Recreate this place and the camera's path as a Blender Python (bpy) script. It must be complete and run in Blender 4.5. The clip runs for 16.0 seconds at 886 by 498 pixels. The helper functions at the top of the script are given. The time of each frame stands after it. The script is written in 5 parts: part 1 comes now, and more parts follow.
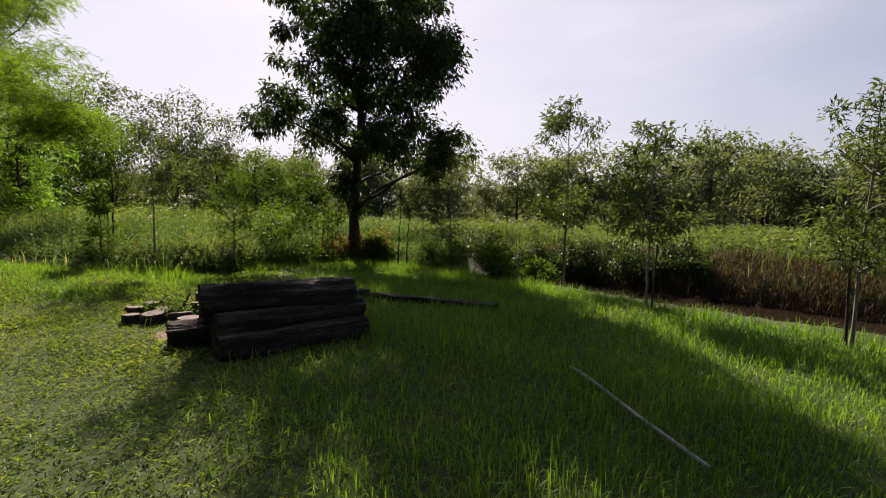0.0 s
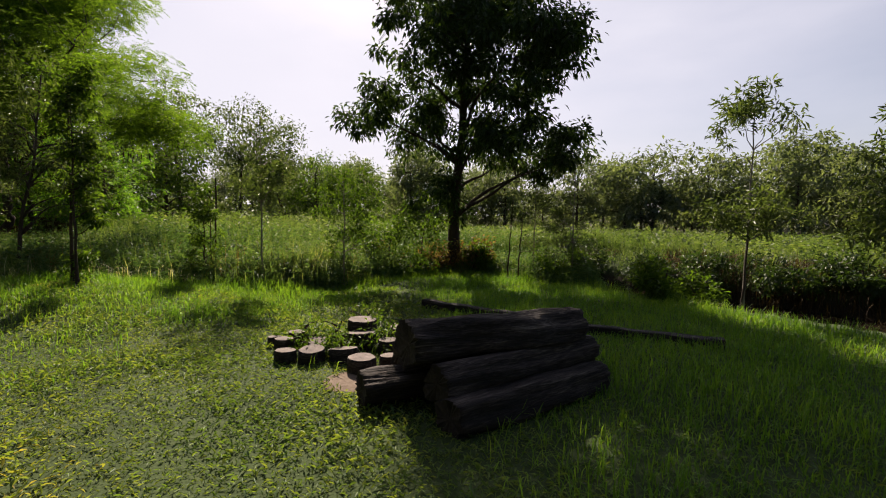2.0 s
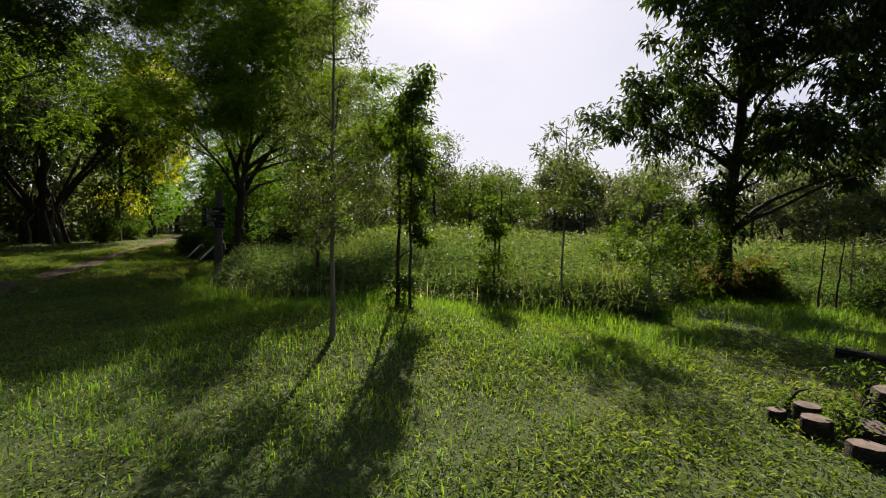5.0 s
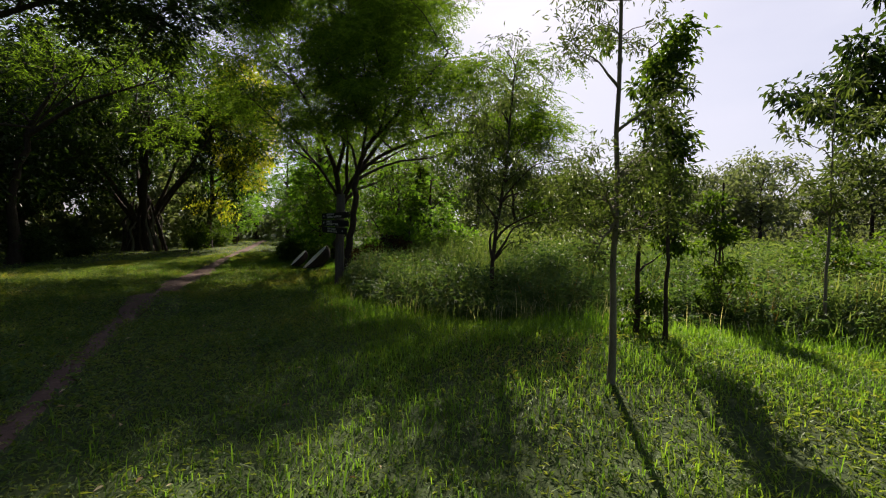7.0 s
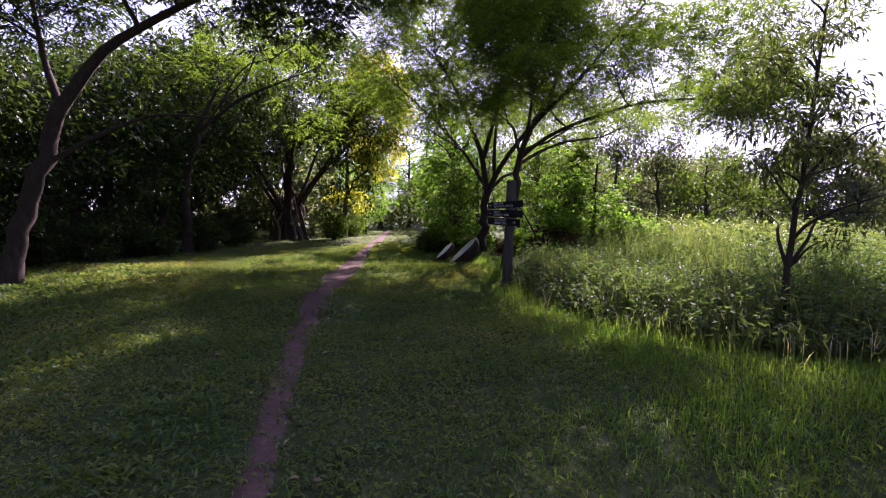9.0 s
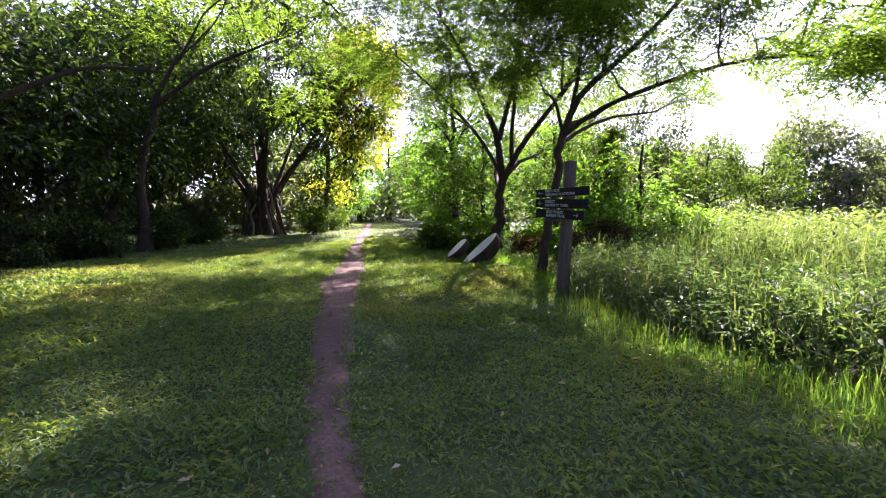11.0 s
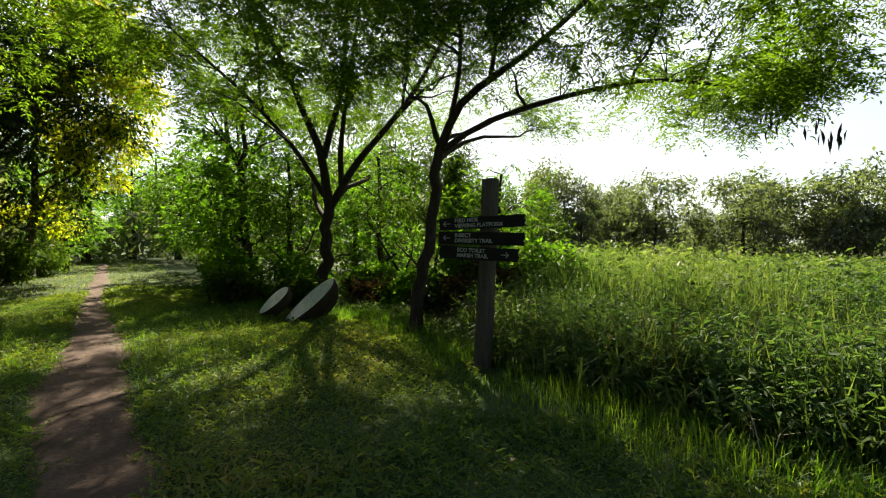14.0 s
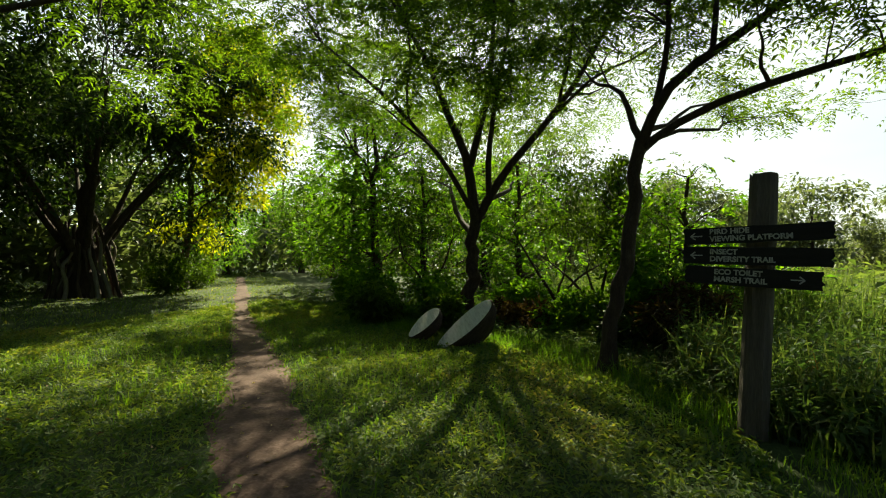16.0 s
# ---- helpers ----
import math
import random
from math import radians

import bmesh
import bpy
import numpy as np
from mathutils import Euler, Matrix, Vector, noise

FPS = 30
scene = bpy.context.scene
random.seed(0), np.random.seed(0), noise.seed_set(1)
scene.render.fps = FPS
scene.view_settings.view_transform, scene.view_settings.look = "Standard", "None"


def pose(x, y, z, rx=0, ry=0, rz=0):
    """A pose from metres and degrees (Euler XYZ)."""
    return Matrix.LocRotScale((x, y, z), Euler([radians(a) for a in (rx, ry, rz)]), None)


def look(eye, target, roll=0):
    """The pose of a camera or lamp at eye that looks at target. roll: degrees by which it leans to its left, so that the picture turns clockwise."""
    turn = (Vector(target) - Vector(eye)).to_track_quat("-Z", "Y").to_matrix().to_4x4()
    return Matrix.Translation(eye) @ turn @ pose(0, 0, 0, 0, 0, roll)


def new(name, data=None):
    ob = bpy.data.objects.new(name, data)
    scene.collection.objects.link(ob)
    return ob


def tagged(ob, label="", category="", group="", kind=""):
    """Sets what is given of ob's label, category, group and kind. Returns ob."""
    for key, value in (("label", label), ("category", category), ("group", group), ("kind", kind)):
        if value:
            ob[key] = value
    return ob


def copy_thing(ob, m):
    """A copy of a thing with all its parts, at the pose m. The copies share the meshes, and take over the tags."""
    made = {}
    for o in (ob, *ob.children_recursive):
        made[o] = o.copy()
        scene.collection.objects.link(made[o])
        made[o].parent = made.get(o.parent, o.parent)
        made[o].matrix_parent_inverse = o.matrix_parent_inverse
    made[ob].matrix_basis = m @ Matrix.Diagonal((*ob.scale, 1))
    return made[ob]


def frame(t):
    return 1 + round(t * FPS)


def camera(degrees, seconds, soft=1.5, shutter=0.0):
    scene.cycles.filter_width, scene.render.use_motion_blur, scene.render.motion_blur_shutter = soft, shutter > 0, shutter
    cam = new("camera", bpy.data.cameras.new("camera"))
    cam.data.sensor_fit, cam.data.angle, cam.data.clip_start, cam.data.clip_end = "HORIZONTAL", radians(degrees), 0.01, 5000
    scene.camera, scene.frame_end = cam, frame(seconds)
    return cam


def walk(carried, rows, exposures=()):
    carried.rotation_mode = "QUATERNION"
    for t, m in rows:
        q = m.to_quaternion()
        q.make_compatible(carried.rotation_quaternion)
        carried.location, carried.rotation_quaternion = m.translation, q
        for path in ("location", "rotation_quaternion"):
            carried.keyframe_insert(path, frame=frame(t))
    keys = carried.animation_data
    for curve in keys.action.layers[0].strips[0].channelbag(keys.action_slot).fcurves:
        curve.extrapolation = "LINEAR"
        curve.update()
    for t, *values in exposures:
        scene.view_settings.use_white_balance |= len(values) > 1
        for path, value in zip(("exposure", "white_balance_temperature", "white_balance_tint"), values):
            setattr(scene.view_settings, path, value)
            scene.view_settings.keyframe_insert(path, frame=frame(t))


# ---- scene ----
cam = camera(87.6, 16.0, soft=1.1)
PATH = [
    (0, (0.000, -0.000, 1.502), (0.000, 1.992, 1.329), 0.95),
    (0.5, (-0.489, 0.382, 1.495), (-0.522, 2.374, 1.321), 1.06),
    (1, (-0.959, 0.737, 1.465), (-1.037, 2.728, 1.289), 0.99),
    (1.5, (-1.459, 1.107, 1.459), (-1.581, 3.096, 1.295), 0.93),
    (2, (-1.976, 1.362, 1.474), (-2.141, 3.350, 1.326), 0.96),
    (2.5, (-2.492, 1.586, 1.492), (-2.711, 3.569, 1.350), 0.78),
    (3, (-3.094, 1.690, 1.506), (-3.379, 3.664, 1.359), 0.88),
    (3.5, (-3.680, 1.807, 1.499), (-4.083, 3.760, 1.344), 0.87),
    (4, (-4.239, 1.813, 1.529), (-4.771, 3.735, 1.381), 0.83),
    (4.2, (-4.470, 1.797, 1.537), (-5.040, 3.709, 1.395), 0.81),
    (6.3, (-7.368, 2.423, 1.522), (-8.070, 4.293, 1.429), 0.83),
    (6.5, (-7.574, 2.450, 1.507), (-8.313, 4.306, 1.406), 0.52),
    (7, (-8.047, 2.483, 1.499), (-8.888, 4.294, 1.397), 0.35),
    (7.5, (-8.510, 2.538, 1.485), (-9.452, 4.299, 1.378), 0.33),
    (8, (-8.978, 2.638, 1.494), (-10.037, 4.329, 1.363), 0.59),
    (8.5, (-9.533, 2.820, 1.500), (-10.690, 4.443, 1.345), 0.54),
    (9, (-10.138, 3.031, 1.508), (-11.368, 4.602, 1.360), 0.25),
    (9.2, (-10.377, 3.126, 1.508), (-11.625, 4.681, 1.358), 0.19),
    (11.3, (-12.739, 4.340, 1.484), (-13.800, 6.025, 1.293), 0.16),
    (11.5, (-12.916, 4.458, 1.497), (-13.906, 6.186, 1.314), 0.06),
    (12, (-13.326, 4.794, 1.510), (-14.116, 6.626, 1.360), -0.03),
    (12.5, (-13.760, 5.123, 1.510), (-14.354, 7.029, 1.400), -0.05),
    (13, (-14.196, 5.506, 1.509), (-14.648, 7.452, 1.426), 0.07),
    (13.5, (-14.638, 5.854, 1.488), (-14.966, 7.827, 1.443), 0.20),
    (14, (-15.030, 6.228, 1.484), (-15.259, 8.214, 1.458), 0.11),
    (14.5, (-15.401, 6.599, 1.492), (-15.620, 8.587, 1.492), 0.11),
    (15, (-15.782, 6.897, 1.506), (-16.076, 8.876, 1.517), 0.17),
    (15.5, (-16.149, 7.092, 1.508), (-16.595, 9.041, 1.530), 0.23),
    (16, (-16.438, 7.149, 1.507), (-17.077, 9.044, 1.545), 0.41),
]
walk(cam, [(t, look(eye, target, roll)) for t, eye, target, roll in PATH],
     exposures=[(0, 1.04, 6500, 22), (4.2, 0.98, 6450, 17), (7.0, 1.0, 6200, 20), (8.0, 1.25, 6150, 30), (9.0, 2.1, 5550, 60), (11.5, 3.1, 5550, 38), (12.5, 2.8, 5650, 31), (14.0, 1.8, 6600, 3), (16.0, 1.54, 7000, -5)])

# ---- light ----
SUN_AZ, SUN_EL = 17.0, 37.0  # degrees to the left of +y, and above the horizon
sun_way = Vector((-math.sin(radians(SUN_AZ)) * math.cos(radians(SUN_EL)), math.cos(radians(SUN_AZ)) * math.cos(radians(SUN_EL)), math.sin(radians(SUN_EL))))
sun = new("sun", bpy.data.lights.new("sun", "SUN"))
sun.data.energy, sun.data.angle, sun.data.color = 5.0, radians(0.6), (1.0, 0.90, 0.70)
sun.matrix_world = look(sun_way * 50, (0, 0, 0))

world = bpy.data.worlds.new("sky")
scene.world = world
world.use_nodes = True
wn, wl = world.node_tree.nodes, world.node_tree.links
sky = wn.new("ShaderNodeTexSky")
sky.sky_type, sky.sun_disc = "NISHITA", False
sky.sun_elevation, sky.sun_rotation = radians(SUN_EL), radians(-SUN_AZ)
sky.air_density, sky.dust_density, sky.ozone_density = 1.0, 1.5, 1.0
haze = wn.new("ShaderNodeMixRGB")
haze.inputs[2].default_value = (10.2, 10.4, 11.0, 1)
# thin bright haze towards the sun, with faint streaks of cloud
tc, mp = wn.new("ShaderNodeTexCoord"), wn.new("ShaderNodeMapping")
mp.inputs["Scale"].default_value = (1.6, 1.6, 5.0)
cl = wn.new("ShaderNodeTexNoise")
cl.inputs["Scale"].default_value, cl.inputs["Detail"].default_value = 1.7, 6
dot = wn.new("ShaderNodeVectorMath")
dot.operation = "DOT_PRODUCT"
dot.inputs[1].default_value = (-0.26, 0.92, 0.28)
cr = wn.new("ShaderNodeMapRange")
cr.inputs[1].default_value, cr.inputs[2].default_value, cr.inputs[3].default_value, cr.inputs[4].default_value = 0.15, 1.0, 0.0, 0.85
mixc = wn.new("ShaderNodeMath")
mixc.operation = "MULTIPLY_ADD"
mixc.inputs[1].default_value = 1.1
off_ = wn.new("ShaderNodeMath")
off_.operation = "MULTIPLY"
wl.new(tc.outputs["Generated"], mp.inputs["Vector"])
wl.new(tc.outputs["Generated"], dot.inputs[0])
wl.new(mp.outputs[0], cl.inputs["Vector"])
wl.new(dot.outputs["Value"], cr.inputs[0])
mixc.inputs[2].default_value = 0.45
wl.new(cl.outputs["Fac"], mixc.inputs[0])
wl.new(mixc.outputs[0], off_.inputs[0])
wl.new(cr.outputs[0], off_.inputs[1])
wl.new(off_.outputs[0], haze.inputs[0])
wl.new(sky.outputs[0], haze.inputs[1])
wl.new(haze.outputs[0], wn["Background"].inputs[0])
wn["Background"].inputs[1].default_value = 0.042


# ---- materials ----
def material(name, rough=0.8, spec=0.3):
    m = bpy.data.materials.new(name)
    m.use_nodes = True
    b = m.node_tree.nodes["Principled BSDF"]
    b.inputs["Roughness"].default_value = rough
    b.inputs["Specular IOR Level"].default_value = spec
    return m, m.node_tree.nodes, m.node_tree.links, b


def ramp(n, stops):
    r = n.new("ShaderNodeValToRGB")
    while len(r.color_ramp.elements) < len(stops):
        r.color_ramp.elements.new(0.5)
    for e, (p, c) in zip(r.color_ramp.elements, stops):
        e.position, e.color = p, (*c, 1)
    return r


def noise_tex(n, l, scale, detail=4, stretch=None, coord="Object"):
    t = n.new("ShaderNodeTexNoise")
    t.inputs["Scale"].default_value, t.inputs["Detail"].default_value = scale, detail
    c = n.new("ShaderNodeTexCoord")
    if stretch:
        mpn = n.new("ShaderNodeMapping")
        mpn.inputs["Scale"].default_value = stretch
        l.new(c.outputs[coord], mpn.inputs["Vector"])
        l.new(mpn.outputs[0], t.inputs["Vector"])
    else:
        l.new(c.outputs[coord], t.inputs["Vector"])
    return t


def solid(name, stops, scale=6, rough=0.85, bump=0.3, stretch=None, fine=60, spec=0.3, dist=0.01):
    """A rough surface with broad stains, fine grain and relief."""
    m, n, l, b = material(name, rough, spec)
    a = noise_tex(n, l, scale, 6, stretch)
    f = noise_tex(n, l, fine, 4, stretch)
    mix = n.new("ShaderNodeMath")
    mix.operation = "MULTIPLY_ADD"
    mix.inputs[1].default_value = 0.45
    l.new(f.outputs["Fac"], mix.inputs[0])
    s = n.new("ShaderNodeMath")
    s.operation = "MULTIPLY"
    s.inputs[1].default_value = 0.55
    l.new(a.outputs["Fac"], s.inputs[0])
    l.new(s.outputs[0], mix.inputs[2])
    r = ramp(n, stops)
    l.new(mix.outputs[0], r.inputs[0])
    l.new(r.outputs[0], b.inputs["Base Color"])
    bp = n.new("ShaderNodeBump")
    bp.inputs["Strength"].default_value, bp.inputs["Distance"].default_value = bump, dist
    l.new(mix.outputs[0], bp.inputs["Height"])
    l.new(bp.outputs[0], b.inputs["Normal"])
    return m


def leafy(name, stops, through_light=0.45, rough=0.55, patch=0.0, spec=0.18, lit=(1.6, 1.75, 0.55)):
    """Thin leaves that let light through; each leaf has its own shade."""
    m, n, l, b = material(name, rough, spec)
    g = n.new("ShaderNodeNewGeometry")
    r = ramp(n, stops)
    if patch:
        t = noise_tex(n, l, patch, 3)
        mr = n.new("ShaderNodeMath")
        mr.operation = "MULTIPLY_ADD"
        mr.inputs[1].default_value = 0.5
        half = n.new("ShaderNodeMapRange")
        half.inputs[1].default_value, half.inputs[2].default_value, half.inputs[3].default_value, half.inputs[4].default_value = 0.3, 0.7, 0.0, 0.5
        l.new(t.outputs["Fac"], half.inputs[0])
        l.new(g.outputs["Random Per Island"], mr.inputs[0])
        l.new(half.outputs[0], mr.inputs[2])
        l.new(mr.outputs[0], r.inputs[0])
    else:
        l.new(g.outputs["Random Per Island"], r.inputs[0])
    l.new(r.outputs[0], b.inputs["Base Color"])
    tr = n.new("ShaderNodeBsdfTranslucent")
    br = n.new("ShaderNodeMixRGB")
    br.blend_type = "MULTIPLY"
    br.inputs[0].default_value = 1.0
    br.inputs[2].default_value = (*lit, 1)
    l.new(r.outputs[0], br.inputs[1])
    l.new(br.outputs[0], tr.inputs["Color"])
    mx = n.new("ShaderNodeMixShader")
    mx.inputs[0].default_value = through_light
    l.new(b.outputs[0], mx.inputs[1])
    l.new(tr.outputs[0], mx.inputs[2])
    l.new(mx.outputs[0], n["Material Output"].inputs["Surface"])
    return m


GRASS_SHORT = leafy("short_grass", [(0.0, (0.034, 0.080, 0.034)), (0.4, (0.083, 0.148, 0.050)), (0.8, (0.162, 0.210, 0.070)), (1.0, (0.28, 0.23, 0.12))], 0.45, 0.5, 0.5, 0.2, (2.0, 1.75, 0.35))
GRASS_LONG = leafy("long_grass", [(0.0, (0.045, 0.105, 0.018)), (0.5, (0.110, 0.200, 0.028)), (1.0, (0.21, 0.27, 0.045))], 0.55, 0.45, 0.6, 0.2, (1.6, 1.75, 0.45))
REED = leafy("reed_leaf", [(0.0, (0.036, 0.060, 0.022)), (0.5, (0.086, 0.122, 0.048)), (0.85, (0.16, 0.185, 0.085)), (1.0, (0.28, 0.24, 0.14))], 0.45, 0.5, 0.25, 0.10)
DRY = leafy("dry_grass", [(0.0, (0.10, 0.055, 0.025)), (0.6, (0.19, 0.11, 0.05)), (1.0, (0.27, 0.19, 0.09))], 0.3, 0.7)
DRY_DARK = leafy("dark_dry_reed", [(0.0, (0.026, 0.014, 0.008)), (0.6, (0.058, 0.034, 0.017)), (1.0, (0.10, 0.066, 0.032))], 0.25, 0.7)
LEAF_DARK = leafy("broad_dark_leaf", [(0.0, (0.016, 0.032, 0.010)), (0.6, (0.032, 0.054, 0.016)), (1.0, (0.060, 0.088, 0.026))], 0.38, 0.45)
LEAF_MID = leafy("green_leaf", [(0.0, (0.032, 0.060, 0.009)), (0.6, (0.062, 0.105, 0.014)), (1.0, (0.11, 0.16, 0.022))], 0.5, 0.55)
LEAF_LIGHT = leafy("feathery_leaf", [(0.0, (0.045, 0.095, 0.014)), (0.6, (0.085, 0.165, 0.020)), (1.0, (0.14, 0.22, 0.030))], 0.63, 0.5, 0.0, 0.18, (1.75, 1.95, 0.5))
LEAF_FEATHER = leafy("feathery_canopy_leaf", [(0.0, (0.040, 0.070, 0.010)), (0.6, (0.075, 0.118, 0.016)), (1.0, (0.12, 0.175, 0.026))], 0.66, 0.55, 0.0, 0.15, (2.0, 2.2, 0.6))
LEAF_YELLOW = leafy("yellow_green_leaf", [(0.0, (0.15, 0.185, 0.015)), (0.6, (0.26, 0.27, 0.024)), (1.0, (0.40, 0.33, 0.036))], 0.7, 0.55)
HERB = leafy("herb_leaf", [(0.0, (0.030, 0.062, 0.028)), (0.5, (0.070, 0.120, 0.050)), (0.9, (0.14, 0.18, 0.080)), (1.0, (0.26, 0.22, 0.12))], 0.42, 0.55, 0.25, 0.10)
# leaf green paled and greyed to put distance haze into its colour
LEAF_FAR_HAZE = leafy("hazed_far_leaf", [(0.0, (0.075, 0.095, 0.065)), (0.6, (0.115, 0.135, 0.095)), (1.0, (0.17, 0.185, 0.135))], 0.45, 0.6)
LEAF_GREY = leafy("grey_green_leaf", [(0.0, (0.045, 0.065, 0.025)), (0.6, (0.075, 0.10, 0.04)), (1.0, (0.12, 0.14, 0.065))], 0.38, 0.45)
BARK = solid("bark", [(0.25, (0.020, 0.013, 0.010)), (0.55, (0.060, 0.042, 0.033)), (0.8, (0.13, 0.10, 0.082))], 5, 0.9, 0.7, (3, 3, 0.7), 40, 0.2, 0.02)
BARK_PALE = solid("pale_bark", [(0.25, (0.09, 0.075, 0.06)), (0.55, (0.20, 0.175, 0.14)), (0.8, (0.32, 0.29, 0.24))], 6, 0.9, 0.5, (3, 3, 0.7), 50, 0.2, 0.01)
LOG = solid("weathered_log", [(0.36, (0.008, 0.006, 0.005)), (0.48, (0.020, 0.014, 0.012)), (0.58, (0.052, 0.038, 0.032)), (0.74, (0.21, 0.17, 0.15))], 2.5, 0.85, 1.0, (0.45, 6, 6), 16, 0.3, 0.035)
LOG_END = solid("log_end", [(0.3, (0.014, 0.010, 0.008)), (0.55, (0.040, 0.029, 0.023)), (0.85, (0.12, 0.095, 0.08))], 6, 0.9, 0.7, None, 35, 0.2, 0.01)
STUMP_TOP = solid("sawn_top", [(0.3, (0.06, 0.045, 0.038)), (0.55, (0.17, 0.13, 0.115)), (0.75, (0.32, 0.26, 0.23))], 9, 0.85, 0.5, None, 60, 0.25, 0.006)
SLAB = solid("pale_sawn_wood", [(0.28, (0.40, 0.37, 0.32)), (0.5, (0.66, 0.63, 0.57)), (0.8, (0.80, 0.77, 0.72))], 5, 0.85, 0.5, (1, 1, 5), 40, 0.25, 0.006)
POST = solid("weathered_post", [(0.25, (0.05, 0.04, 0.033)), (0.55, (0.12, 0.10, 0.085)), (0.8, (0.22, 0.19, 0.165))], 4, 0.9, 0.9, (6, 6, 0.5), 30, 0.2, 0.015)
BOARD = solid("dark_board", [(0.25, (0.006, 0.006, 0.006)), (0.6, (0.016, 0.014, 0.013)), (0.85, (0.05, 0.042, 0.036))], 4, 0.7, 0.6, (0.6, 6, 6), 30, 0.3, 0.006)
PAINT = solid("worn_white_paint", [(0.3, (0.12, 0.12, 0.11)), (0.5, (0.42, 0.41, 0.38)), (0.75, (0.62, 0.60, 0.56))], 20, 0.8, 0.2, None, 90, 0.2, 0.002)
EARTH = solid("trodden_earth", [(0.25, (0.050, 0.032, 0.026)), (0.5, (0.105, 0.066, 0.054)), (0.72, (0.20, 0.135, 0.112)), (0.85, (0.30, 0.23, 0.19))], 2.5, 0.95, 0.8, None, 30, 0.15, 0.03)
SAND = solid("sandy_earth", [(0.25, (0.09, 0.06, 0.042)), (0.55, (0.19, 0.14, 0.105)), (0.8, (0.30, 0.24, 0.19))], 2.5, 0.95, 0.8, None, 30, 0.15, 0.02)
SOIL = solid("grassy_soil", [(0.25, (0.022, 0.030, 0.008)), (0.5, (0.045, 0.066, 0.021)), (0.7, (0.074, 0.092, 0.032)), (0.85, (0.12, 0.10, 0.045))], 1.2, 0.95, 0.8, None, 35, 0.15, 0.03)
PLASTIC = solid("faded_pipe", [(0.3, (0.14, 0.14, 0.13)), (0.7, (0.34, 0.33, 0.31))], 8, 0.6, 0.2, None, 60, 0.3, 0.003)
# dark brown where the soil lies low
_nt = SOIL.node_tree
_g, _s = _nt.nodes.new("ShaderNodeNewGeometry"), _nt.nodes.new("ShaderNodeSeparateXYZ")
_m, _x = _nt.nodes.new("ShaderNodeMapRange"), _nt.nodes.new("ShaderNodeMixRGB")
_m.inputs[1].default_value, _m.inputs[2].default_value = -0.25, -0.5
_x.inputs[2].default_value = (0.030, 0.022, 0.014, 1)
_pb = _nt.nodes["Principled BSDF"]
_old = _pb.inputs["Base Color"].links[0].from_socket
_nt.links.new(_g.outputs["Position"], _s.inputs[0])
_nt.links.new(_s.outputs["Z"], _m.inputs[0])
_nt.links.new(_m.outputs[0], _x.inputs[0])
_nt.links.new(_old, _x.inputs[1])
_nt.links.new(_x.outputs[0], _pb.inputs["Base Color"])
WATER, _n, _l, _b = material("brown_water", 0.06, 0.5)
_b.inputs["Base Color"].default_value = (0.022, 0.016, 0.010, 1)
_w = noise_tex(_n, _l, 3.0, 4)
_bp = _n.new("ShaderNodeBump")
_bp.inputs["Strength"].default_value, _bp.inputs["Distance"].default_value = 0.15, 0.02
_l.new(_w.outputs["Fac"], _bp.inputs["Height"])
_l.new(_bp.outputs[0], _b.inputs["Normal"])


# ---- mesh helpers ----
rng = np.random.default_rng(7)


def smooth(a, b, x):
    t = np.clip((np.asarray(x, float) - a) / (b - a), 0, 1)
    return t * t * (3 - 2 * t)


def mesh_of(name, verts, tris=(), quads=(), shade=True):
    """A mesh from arrays of corners, triangles and quads."""
    verts = np.asarray(verts, np.float32).reshape(-1, 3)
    tris, quads = np.asarray(tris, np.int32).reshape(-1, 3), np.asarray(quads, np.int32).reshape(-1, 4)
    me = bpy.data.meshes.new(name)
    me.vertices.add(len(verts))
    me.vertices.foreach_set("co", verts.ravel())
    loops = np.concatenate([tris.ravel(), quads.ravel()])
    me.loops.add(len(loops))
    me.loops.foreach_set("vertex_index", loops)
    n = len(tris) + len(quads)
    me.polygons.add(n)
    starts = np.concatenate([np.arange(len(tris)) * 3, len(tris) * 3 + np.arange(len(quads)) * 4]).astype(np.int32)
    me.polygons.foreach_set("loop_start", starts)
    me.polygons.foreach_set("use_smooth", np.full(n, shade))
    me.update(calc_edges=True)
    return me


def part(name, me, mat, parent=None, label=""):
    """Links a mesh or bmesh as one object under its thing."""
    if isinstance(me, bmesh.types.BMesh):
        data = bpy.data.meshes.new(name)
        me.to_mesh(data)
        me.free()
        me = data
    ob = new(name, me)
    if mat and not me.materials:
        me.materials.append(mat)
    if parent:
        ob.parent = parent
    return tagged(ob, label)


def thing(name, x, y, z, label, category, group="", turn=0):
    ob = new(name)
    ob.empty_display_size = 0.1
    ob.matrix_basis = pose(x, y, z, 0, 0, turn)
    return tagged(ob, label, category, group)


